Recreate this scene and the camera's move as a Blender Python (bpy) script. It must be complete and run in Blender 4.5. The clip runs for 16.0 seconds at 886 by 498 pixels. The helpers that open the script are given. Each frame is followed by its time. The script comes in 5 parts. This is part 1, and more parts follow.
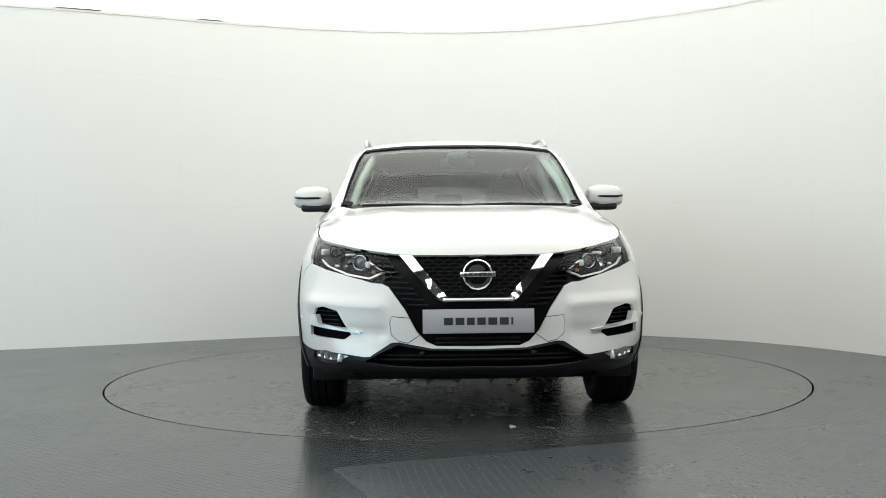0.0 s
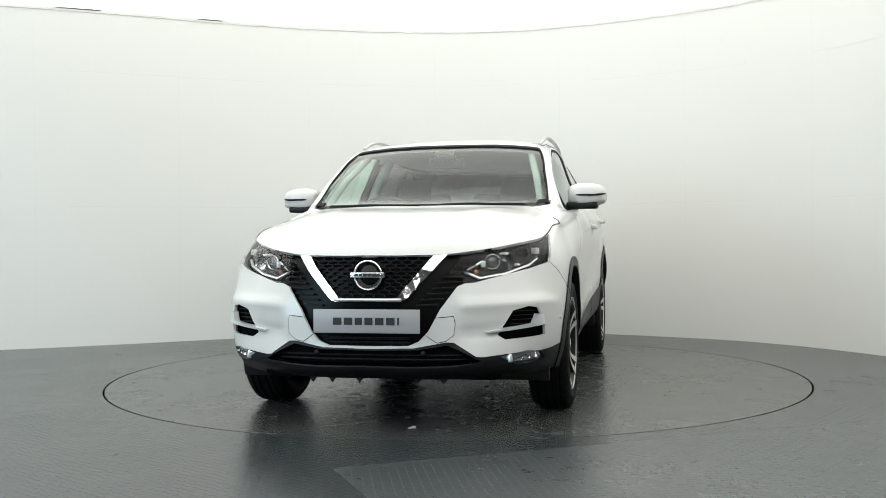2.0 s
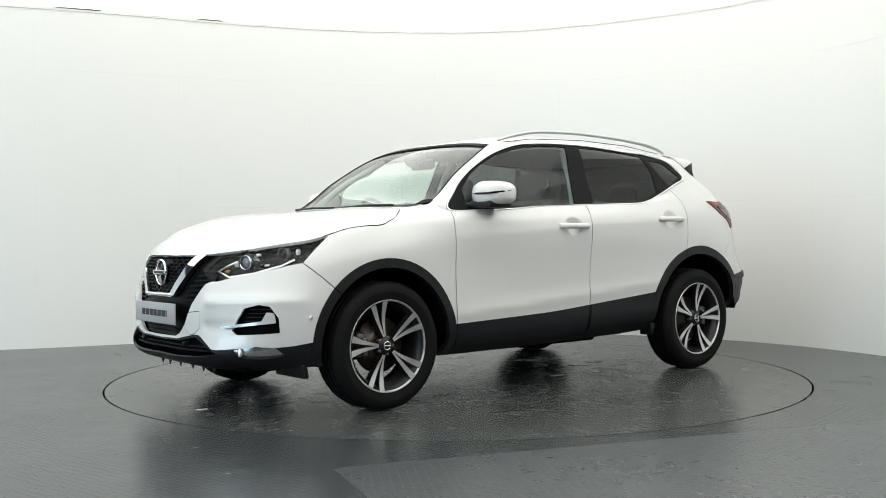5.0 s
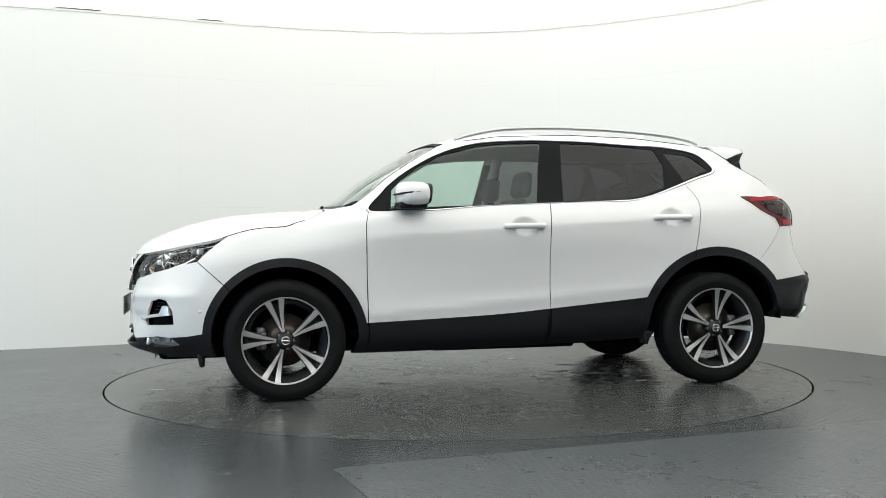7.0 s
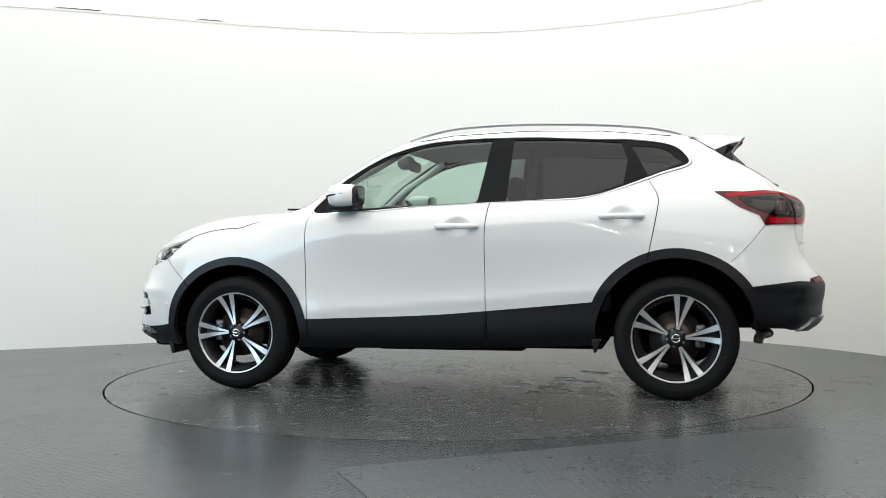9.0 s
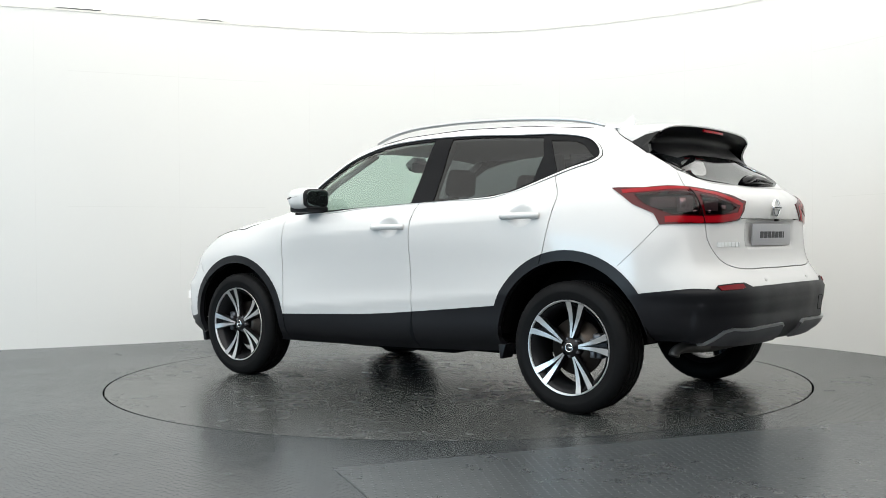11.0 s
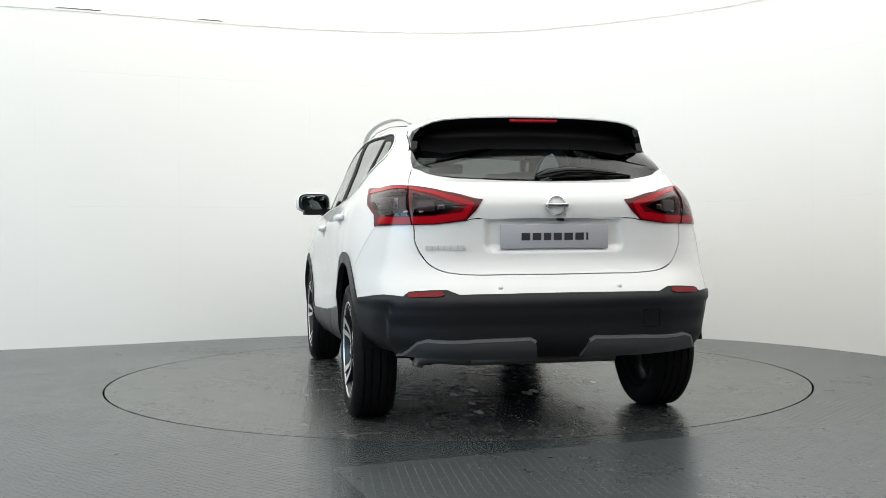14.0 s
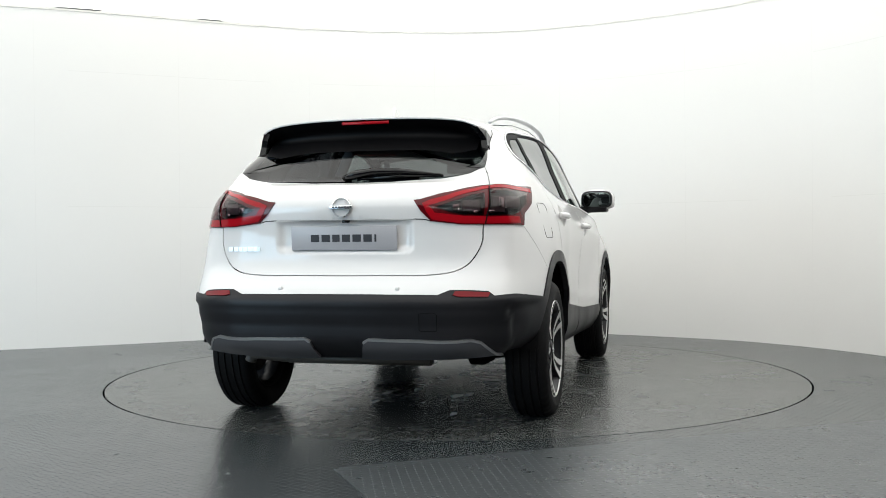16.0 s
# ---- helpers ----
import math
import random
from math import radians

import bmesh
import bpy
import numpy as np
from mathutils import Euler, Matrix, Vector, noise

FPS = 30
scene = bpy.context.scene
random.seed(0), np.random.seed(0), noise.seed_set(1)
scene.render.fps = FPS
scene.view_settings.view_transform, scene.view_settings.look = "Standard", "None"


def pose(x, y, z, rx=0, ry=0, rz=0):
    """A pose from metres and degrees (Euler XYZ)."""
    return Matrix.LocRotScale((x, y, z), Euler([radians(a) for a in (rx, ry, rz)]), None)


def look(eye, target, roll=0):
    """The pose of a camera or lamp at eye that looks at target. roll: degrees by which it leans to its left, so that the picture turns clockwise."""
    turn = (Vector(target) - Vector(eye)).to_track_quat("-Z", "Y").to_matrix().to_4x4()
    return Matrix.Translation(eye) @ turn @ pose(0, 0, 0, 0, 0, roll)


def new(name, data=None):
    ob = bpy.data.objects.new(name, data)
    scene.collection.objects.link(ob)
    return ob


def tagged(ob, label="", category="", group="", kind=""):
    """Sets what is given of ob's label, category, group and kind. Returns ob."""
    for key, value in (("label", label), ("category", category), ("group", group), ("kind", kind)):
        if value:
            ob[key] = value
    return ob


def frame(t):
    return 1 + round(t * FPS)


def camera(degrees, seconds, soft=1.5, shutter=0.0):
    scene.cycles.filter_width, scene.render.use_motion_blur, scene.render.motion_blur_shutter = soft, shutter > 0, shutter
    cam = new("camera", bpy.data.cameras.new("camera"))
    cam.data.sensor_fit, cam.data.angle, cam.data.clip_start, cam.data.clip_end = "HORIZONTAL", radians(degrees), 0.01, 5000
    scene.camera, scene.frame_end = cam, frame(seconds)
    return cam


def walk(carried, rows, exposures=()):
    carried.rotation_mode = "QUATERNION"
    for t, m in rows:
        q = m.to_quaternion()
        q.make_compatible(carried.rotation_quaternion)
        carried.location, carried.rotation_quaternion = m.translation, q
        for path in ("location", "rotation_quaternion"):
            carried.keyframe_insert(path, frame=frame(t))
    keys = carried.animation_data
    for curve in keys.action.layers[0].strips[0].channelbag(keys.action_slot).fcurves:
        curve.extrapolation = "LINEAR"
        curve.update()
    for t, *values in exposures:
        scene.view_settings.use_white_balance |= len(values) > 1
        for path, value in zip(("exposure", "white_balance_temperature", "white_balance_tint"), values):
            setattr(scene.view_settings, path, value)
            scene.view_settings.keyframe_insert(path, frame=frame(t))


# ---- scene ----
# camera: stands still before the turntable
cam = camera(47.13, 16.0, soft=0.9)
EYE = Vector((0.0, -6.837, 0.914))
AHEAD = Vector((-0.01231, 0.99987, -0.01023))
VIEW = look(EYE, EYE + AHEAD, -0.507)
walk(cam, [(0.0, VIEW), (16.0, VIEW)], [(0.0, -0.04, 6500, 10), (4.0, 0.02, 6480, 11), (8.0, 0.10, 6440, 13), (12.0, 0.15, 6430, 14), (16.0, 0.12, 6430, 14)])

# turning of the table, in degrees from the car's nose pointing at the camera
TURNS = [(0.0, -2.72), (0.5, -1.38), (1.0, 1.42), (1.5, 5.82), (2.0, 11.61), (2.5, 17.92), (3.0, 24.34), (3.5, 30.81), (4.0, 37.28),
         (4.7, 46.5), (5.4, 55.8), (6.0, 63.8), (6.5, 70.34), (7.0, 76.6), (7.5, 82.9), (8.0, 89.44), (8.5, 96.11), (9.0, 102.62),
         (9.7, 111.8), (10.3, 119.6), (10.9, 127.5), (11.5, 135.28), (12.0, 141.69), (12.5, 148.21), (13.0, 154.73), (13.5, 161.27),
         (14.0, 167.7), (14.5, 174.2), (15.0, 180.68), (15.5, 187.24), (16.0, 193.71)]
CAR_OFFSET = (-0.126, 0.004)
TABLE_RADIUS = 2.2576
# ---- world and light ----
world = bpy.data.worlds.new("hall_light")
scene.world = world
world.use_nodes = True
world.node_tree.nodes["Background"].inputs[0].default_value = (0.75, 0.88, 1.0, 1)
world.node_tree.nodes["Background"].inputs[1].default_value = 0.25
CEILING_GLOW = 1.80
# bluish fill lamp added out of view at the left; no opening is built
_lamp = bpy.data.lights.new("cool_fill", "AREA")
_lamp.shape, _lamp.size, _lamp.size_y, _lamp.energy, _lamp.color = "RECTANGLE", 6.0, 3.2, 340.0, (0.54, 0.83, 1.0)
new("cool_fill", _lamp).matrix_world = look((-9.2, -8.2, 2.2), (-1.0, 0.5, 1.2))
# ---- materials ----
def mat(name, colour, rough=0.5, metal=0.0, **more):
    m = bpy.data.materials.new(name)
    m.use_nodes = True
    b = m.node_tree.nodes["Principled BSDF"]
    b.inputs["Base Color"].default_value = (*colour, 1)
    b.inputs["Roughness"].default_value = rough
    b.inputs["Metallic"].default_value = metal
    for key, value in more.items():
        b.inputs[key.replace("_", " ")].default_value = value
    return m


def link(m, a, b):
    m.node_tree.links.new(a, b)


def node(m, kind, **inputs):
    n = m.node_tree.nodes.new(kind)
    for key, value in inputs.items():
        n.inputs[key.replace("_", " ")].default_value = value
    return n


def grain(m, scale=60.0, bump=0.1, dist=0.002, rough=(0.0, 0.0), tint=0.0, scale2=3.0):
    """Fine relief, and colour and gloss that vary at two scales."""
    b = m.node_tree.nodes["Principled BSDF"]
    co = node(m, "ShaderNodeTexCoord")
    fine = node(m, "ShaderNodeTexNoise", Scale=scale, Detail=4.0)
    wide = node(m, "ShaderNodeTexNoise", Scale=scale2, Detail=5.0)
    link(m, co.outputs["Object"], fine.inputs["Vector"])
    link(m, co.outputs["Object"], wide.inputs["Vector"])
    if bump:
        bp = node(m, "ShaderNodeBump", Strength=bump, Distance=dist)
        link(m, fine.outputs["Fac"], bp.inputs["Height"])
        link(m, bp.outputs["Normal"], b.inputs["Normal"])
    if rough[1]:
        r = node(m, "ShaderNodeMapRange")
        r.inputs["From Min"].default_value, r.inputs["From Max"].default_value = 0.3, 0.7
        r.inputs["To Min"].default_value, r.inputs["To Max"].default_value = rough
        link(m, wide.outputs["Fac"], r.inputs["Value"])
        link(m, r.outputs["Result"], b.inputs["Roughness"])
    if tint:
        c = b.inputs["Base Color"].default_value
        ramp = node(m, "ShaderNodeMix")
        ramp.data_type = "RGBA"
        ramp.inputs["A"].default_value = tuple(x * (1 - tint) for x in c[:3]) + (1,)
        ramp.inputs["B"].default_value = tuple(min(1, x * (1 + tint)) for x in c[:3]) + (1,)
        link(m, wide.outputs["Fac"], ramp.inputs["Factor"])
        link(m, ramp.outputs["Result"], b.inputs["Base Color"])
    return m


PAINT = mat("white_pearl_paint", (0.645, 0.64, 0.635), 0.36, 0.0, Coat_Weight=0.8, Coat_Roughness=0.05, Specular_IOR_Level=0.4)
CLAD = grain(mat("black_plastic", (0.010, 0.010, 0.012), 0.5, 0.0, Specular_IOR_Level=0.24), 700, 0.25, 0.0004, (0.36, 0.5))
GLOSS = mat("gloss_black", (0.003, 0.003, 0.0035), 0.08, 0.0, Specular_IOR_Level=0.3)
GRILLE_BLACK = mat("grille_black", (0.003, 0.003, 0.0035), 0.28, 0.0, Specular_IOR_Level=0.1)
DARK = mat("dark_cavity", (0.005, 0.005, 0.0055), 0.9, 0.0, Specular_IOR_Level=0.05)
RUBBER_TRIM = mat("rubber_trim", (0.008, 0.008, 0.009), 0.7, 0.0, Specular_IOR_Level=0.12)
CHROME = mat("chrome", (0.82, 0.83, 0.84), 0.07, 1.0)
SILVER = grain(mat("silver_paint", (0.42, 0.43, 0.44), 0.3, 0.85), 300, 0.05, 0.0005)
SATIN = mat("satin_grey", (0.13, 0.13, 0.14), 0.42, 0.6)
RUBBER = grain(mat("tyre_rubber", (0.0065, 0.0065, 0.007), 0.7, 0.0, Specular_IOR_Level=0.12), 400, 0.3, 0.0005, (0.5, 0.75))
ALLOY = grain(mat("cut_alloy", (0.60, 0.595, 0.59), 0.30, 0.72), 900, 0.12, 0.0003)
ALLOY_DARK = mat("dark_alloy", (0.020, 0.020, 0.022), 0.3, 0.3, Specular_IOR_Level=0.3)
EXHAUST = grain(mat("sooty_steel", (0.14, 0.13, 0.12), 0.5, 0.7), 120, 0.1, 0.001, (0.35, 0.6))
DISC = grain(mat("brake_disc", (0.09, 0.075, 0.065), 0.45, 0.9), 120, 0.1, 0.001, (0.35, 0.6))
FABRIC = grain(mat("dark_fabric", (0.03, 0.03, 0.034), 0.85), 300, 0.1, 0.001)
TRIM = grain(mat("dashboard_plastic", (0.045, 0.045, 0.05), 0.6), 500, 0.3, 0.0006)
LINING = mat("headlining", (0.55, 0.55, 0.54), 0.85)
SMOKE = mat("plate_grey", (0.36, 0.36, 0.38), 0.35)
INK = mat("dark_print", (0.02, 0.02, 0.025), 0.5)
RED = mat("red_lens", (0.30, 0.003, 0.008), 0.12, 0.0, Specular_IOR_Level=0.22)
RED_DARK = mat("dark_red_lens", (0.075, 0.002, 0.004), 0.1, 0.0, Specular_IOR_Level=0.35)
CLEAR_GREY = mat("clear_lens", (0.16, 0.16, 0.17), 0.16, 0.5, Coat_Weight=0.3)
LENS = mat("lamp_reflector", (0.62, 0.63, 0.65), 0.14, 1.0)
LAMP_DARK = mat("lamp_housing", (0.006, 0.006, 0.0075), 0.3, 0.0, Specular_IOR_Level=0.2)
CHROME_SATIN = mat("brushed_chrome", (0.72, 0.73, 0.74), 0.2, 0.95)
BRIGHT = mat("satin_chrome", (0.80, 0.81, 0.82), 0.28, 0.55)
REFLEX = mat("red_reflector", (0.16, 0.004, 0.008), 0.35, 0.0, Specular_IOR_Level=0.2)
AMBER = mat("amber_bulb", (0.45, 0.2, 0.08), 0.3)


def glass(name, colour, through_, rough=0.0, least=0.07):
    m = bpy.data.materials.new(name)
    m.use_nodes = True
    t = m.node_tree
    t.nodes.clear()
    out, mix = t.nodes.new("ShaderNodeOutputMaterial"), t.nodes.new("ShaderNodeMixShader")
    tr, gl, fr = t.nodes.new("ShaderNodeBsdfTransparent"), t.nodes.new("ShaderNodeBsdfGlossy"), t.nodes.new("ShaderNodeLayerWeight")
    power, scale, add = (t.nodes.new("ShaderNodeMath") for _ in range(3))
    power.operation, scale.operation, add.operation = "POWER", "MULTIPLY", "ADD"
    power.inputs[1].default_value, scale.inputs[1].default_value, add.inputs[1].default_value = 5.0, 1 - least, least
    t.links.new(fr.outputs["Facing"], power.inputs[0])
    t.links.new(power.outputs[0], scale.inputs[0])
    t.links.new(scale.outputs[0], add.inputs[0])
    tr.inputs[0].default_value = (*[c * through_ for c in colour], 1)
    gl.inputs[0].default_value, gl.inputs["Roughness"].default_value = (1, 1, 1, 1), rough
    t.links.new(add.outputs[0], mix.inputs[0])
    t.links.new(tr.outputs[0], mix.inputs[1])
    t.links.new(gl.outputs[0], mix.inputs[2])
    t.links.new(mix.outputs[0], out.inputs[0])
    return m


GLASS = glass("side_glass", (0.80, 0.95, 0.88), 0.84, 0.0, 0.034)
SCREEN_GLASS = glass("windscreen_glass", (0.84, 0.95, 0.88), 0.84, 0.0, 0.05)
PRIVACY = glass("privacy_glass", (0.9, 0.95, 1.0), 0.13, 0.0, 0.030)
COVER = glass("lamp_cover", (1, 1, 1), 0.95, 0.0, 0.012)
TAIL_CLEAR = glass("smoked_red_lens", (1.0, 0.78, 0.78), 0.55, 0.0, 0.03)
# ---- the room ----
def part(name, bm, material, parent=None, label="", smooth=True):
    """Links a bmesh as one mesh object under a thing or a part."""
    me = bpy.data.meshes.new(name)
    bm.to_mesh(me)
    bm.free()
    if smooth:
        for p in me.polygons:
            p.use_smooth = True
    me.materials.append(material)
    ob = new(name, me)
    ob.parent = parent
    if label:
        ob["label"] = label
    return ob


def spline(points, n, closed=False):
    """Catmull-Rom through points, n steps a span."""
    pts = [np.array(p, float) for p in points]
    out = []
    count = len(pts) if closed else len(pts) - 1
    for i in range(count):
        if closed:
            a, b, c, d = (pts[(i + k) % len(pts)] for k in (-1, 0, 1, 2))
        else:
            b, c = pts[i], pts[i + 1]
            a = pts[i - 1] if i else 2 * b - c
            d = pts[i + 2] if i + 2 < len(pts) else 2 * c - b
        for k in range(n):
            t = k / n
            out.append(0.5 * (2 * b + (c - a) * t + (2 * a - 5 * b + 4 * c - d) * t * t + (3 * b - a - 3 * c + d) * t ** 3))
    if not closed:
        out.append(pts[-1])
    return out


CEIL_Z = 2.95
WALL_PLAN = [(-9.5, -1.5), (-7.6, 0.2), (-5.6, 1.08), (-3.93, 1.72), (-3.06, 2.09), (-1.89, 2.66), (-0.75, 3.02), (0.4, 3.08), (1.35, 2.78), (2.23, 2.23),
             (2.62, 1.86), (2.95, 1.39), (3.24, 0.79), (3.5, 0.0), (3.75, -1.2), (3.9, -2.6)]


def strip_wall(name, plan, z0, z1, thick, material, label):
    line = [Vector((*p, 0)) for p in plan]
    bm = bmesh.new()
    rows = []
    for i, p in enumerate(line):
        d = (line[min(i + 1, len(line) - 1)] - line[max(i - 1, 0)]).normalized()
        n = Vector((-d.y, d.x, 0)) * thick
        rows.append([bm.verts.new((q.x, q.y, z)) for q, z in ((p, z0), (p, z1), (p + n, z1), (p + n, z0))])
    for a, b in zip(rows, rows[1:]):
        for k in range(4):
            bm.faces.new((a[k], b[k], b[(k + 1) % 4], a[(k + 1) % 4]))
    bm.faces.new(rows[0]), bm.faces.new(rows[-1][::-1])
    bmesh.ops.recalc_face_normals(bm, faces=bm.faces)
    ob = part(name, bm, material, None, label)
    ob.data.set_sharp_from_angle(angle=radians(30))
    return tagged(ob, label, "wall", kind="structure")


WALL = grain(mat("white_wall_paint", (0.735, 0.73, 0.71), 0.6), 180, 0.06, 0.002, (0.5, 0.7), 0.025, 0.9)


def maths(m, op, a, b=None):
    n = m.node_tree.nodes.new("ShaderNodeMath")
    n.operation = op
    for k, x in enumerate((a, b)):
        if x is None:
            continue
        if isinstance(x, (int, float)):
            n.inputs[k].default_value = x
        else:
            link(m, x, n.inputs[k])
    return n.outputs[0]


def tread_floor(name, pitch=0.036, turn=0.0, base=(0.029, 0.034, 0.037), rough=(0.19, 0.30), height=0.0034):
    """Painted tread plate: crosswise rows of small raised lozenges under worn grey paint, lightened for their glint."""
    m = mat(name, base, 0.25)
    b = m.node_tree.nodes["Principled BSDF"]
    co = node(m, "ShaderNodeTexCoord")
    mp = node(m, "ShaderNodeMapping")
    mp.inputs["Rotation"].default_value = (0, 0, radians(turn))
    mp.inputs["Scale"].default_value = (1 / pitch, 1 / pitch, 1)
    link(m, co.outputs["Object"], mp.inputs["Vector"])
    sep = node(m, "ShaderNodeSeparateXYZ")
    link(m, mp.outputs["Vector"], sep.inputs[0])
    x, y = sep.outputs[0], sep.outputs[1]
    odd = maths(m, "MODULO", maths(m, "ABSOLUTE", maths(m, "ADD", maths(m, "FLOOR", x), maths(m, "FLOOR", y))), 2.0)
    fx = maths(m, "SUBTRACT", maths(m, "FRACT", x), 0.5)
    fy = maths(m, "SUBTRACT", maths(m, "FRACT", y), 0.5)
    ax, ay = maths(m, "ABSOLUTE", fx), maths(m, "ABSOLUTE", fy)

    def lozenge(p, q):
        return maths(m, "MAXIMUM", maths(m, "SUBTRACT", 1.0, maths(m, "ADD", maths(m, "MULTIPLY", p, 2.1), maths(m, "MULTIPLY", q, 6.5))), 0.0)

    one, two = lozenge(ax, ay), lozenge(ay, ax)
    bars = maths(m, "ADD", maths(m, "MULTIPLY", one, odd), maths(m, "MULTIPLY", two, maths(m, "SUBTRACT", 1.0, odd)))
    bars = maths(m, "MINIMUM", maths(m, "MULTIPLY", bars, 2.0), 1.0)
    wide = node(m, "ShaderNodeTexNoise", Scale=1.1, Detail=6.0, Roughness=0.6)
    mid = node(m, "ShaderNodeTexNoise", Scale=9.0, Detail=5.0, Roughness=0.65)
    fine = node(m, "ShaderNodeTexNoise", Scale=160.0, Detail=3.0)
    for n in (wide, mid, fine):
        link(m, co.outputs["Object"], n.inputs["Vector"])
    worn = maths(m, "MULTIPLY", bars, maths(m, "ADD", maths(m, "MULTIPLY", mid.outputs["Fac"], 0.4), 0.65))
    tall = maths(m, "ADD", worn, maths(m, "ADD", maths(m, "MULTIPLY", fine.outputs["Fac"], 0.05), maths(m, "MULTIPLY", wide.outputs["Fac"], 0.03)))
    bump = node(m, "ShaderNodeBump", Strength=1.0, Distance=height)
    link(m, tall, bump.inputs["Height"])
    link(m, bump.outputs["Normal"], b.inputs["Normal"])
    mix = node(m, "ShaderNodeMix")
    mix.data_type = "RGBA"
    mix.inputs["A"].default_value = tuple(c * 0.9 for c in base) + (1,)
    mix.inputs["B"].default_value = tuple(c * 1.12 for c in base) + (1,)
    # glint on the raised lozenges, put into the colour along the worn relief
    glint_mix = node(m, "ShaderNodeMix")
    glint_mix.data_type = "RGBA"
    glint_mix.inputs["B"].default_value = tuple(c * 2.1 + .012 for c in base) + (1,)
    link(m, mix.outputs["Result"], glint_mix.inputs["A"])
    link(m, maths(m, "MULTIPLY", worn, 0.6), glint_mix.inputs["Factor"])
    link(m, maths(m, "ADD", maths(m, "MULTIPLY", mid.outputs["Fac"], 0.5), maths(m, "MULTIPLY", wide.outputs["Fac"], 0.5)), mix.inputs["Factor"])
    link(m, glint_mix.outputs["Result"], b.inputs["Base Color"])
    r = node(m, "ShaderNodeMapRange")
    r.inputs["From Min"].default_value, r.inputs["From Max"].default_value = 0.3, 0.7
    r.inputs["To Min"].default_value, r.inputs["To Max"].default_value = rough
    link(m, maths(m, "ADD", maths(m, "MULTIPLY", mid.outputs["Fac"], 0.5), maths(m, "MULTIPLY", wide.outputs["Fac"], 0.5)), r.inputs["Value"])
    link(m, r.outputs["Result"], b.inputs["Roughness"])
    return m


FLOOR = tread_floor("grey_floor_paint", turn=38.0)
TABLE = tread_floor("grey_turntable_paint", turn=5.0, base=(0.048, 0.051, 0.050), rough=(0.21, 0.31), height=0.0007)
PLATE = tread_floor("grey_plate_paint", turn=82.0, base=(0.046, 0.052, 0.056), rough=(0.24, 0.34), height=0.0046)

strip_wall("wall_north", spline(WALL_PLAN, 8), 0.0, CEIL_Z + 0.3, 0.12, WALL, "curved white painted studio backdrop wall with faint panel joints")


def box_mesh(x0, x1, y0, y1, z0, z1):
    bm = bmesh.new()
    bmesh.ops.create_cube(bm, size=1, matrix=Matrix.LocRotScale(((x0 + x1) / 2, (y0 + y1) / 2, (z0 + z1) / 2), None, (x1 - x0, y1 - y0, z1 - z0)))
    return bm


def slab(name, x0, x1, y0, y1, z0, z1, material, label="", category="", kind="structure", parent=None):
    bm = bmesh.new()
    bmesh.ops.create_cube(bm, size=1, matrix=Matrix.LocRotScale(((x0 + x1) / 2, (y0 + y1) / 2, (z0 + z1) / 2), None, (x1 - x0, y1 - y0, z1 - z0)))
    return tagged(part(name, bm, material, parent, smooth=False), label, category, kind=kind)


CEIL = bpy.data.materials.new("lit_ceiling_film")
CEIL.use_nodes = True
_b = CEIL.node_tree.nodes["Principled BSDF"]
_b.inputs["Base Color"].default_value = (0.8, 0.8, 0.8, 1)
_b.inputs["Emission Color"].default_value = (0.985, 1.0, 0.93, 1)
_b.inputs["Emission Strength"].default_value = CEILING_GLOW
slab("ceiling", -7.5, 4.2, -7.6, 3.4, CEIL_Z, CEIL_Z + 0.05, CEIL, "luminous white stretched ceiling glowing evenly over the turntable", "ceiling")


def disc_ring(r0, r1, z0, z1, n=192):
    """A flat annulus with thickness; r0 = 0 gives a disc."""
    bm = bmesh.new()
    prof = [(r0, z1), (r1, z1), (r1, z0), (r0, z0)]
    rings = []
    for i in range(n):
        a = 2 * math.pi * i / n
        rings.append([bm.verts.new((r * math.cos(a), r * math.sin(a), z)) for r, z in prof])
    for i in range(n):
        a, b = rings[i], rings[(i + 1) % n]
        for k in range(4):
            if r0 == 0 and k == 3:
                continue
            bm.faces.new((a[k], a[(k + 1) % 4], b[(k + 1) % 4], b[k]))
    if r0 == 0:
        bmesh.ops.remove_doubles(bm, verts=bm.verts, dist=1e-5)
    bmesh.ops.recalc_face_normals(bm, faces=bm.faces)
    return bm


def floor_with_pit():
    """The floor sheet round the round pit of the turntable."""
    bm = bmesh.new()
    n = 192
    inner, outer = [], []
    for i in range(n):
        a = 2 * math.pi * i / n
        c, s = math.cos(a), math.sin(a)
        inner.append(bm.verts.new(((TABLE_RADIUS + 0.006) * c, (TABLE_RADIUS + 0.006) * s, 0)))
        k = 12.0 / max(abs(c), abs(s))
        outer.append(bm.verts.new((k * c, k * s - 2.0, 0)))
    low = [bm.verts.new((v.co.x, v.co.y, -0.15)) for v in inner]
    for i in range(n):
        j = (i + 1) % n
        bm.faces.new((inner[i], outer[i], outer[j], inner[j]))
        bm.faces.new((low[i], inner[i], inner[j], low[j]))
    return bm


tagged(part("floor", floor_with_pit(), FLOOR, smooth=False), "dark grey painted tread plate floor, glossy and scuffed", "floor", kind="structure")
turntable = tagged(part("turntable", disc_ring(0, TABLE_RADIUS - 0.006, -0.05, 0.0), TABLE, smooth=False), "round grey tread plate turntable set flush in the floor", "turntable")
tagged(part("pit", disc_ring(0, TABLE_RADIUS + 0.1, -0.2, -0.16), DARK, smooth=False), "dark bottom of the turntable pit", "pit", kind="structure")

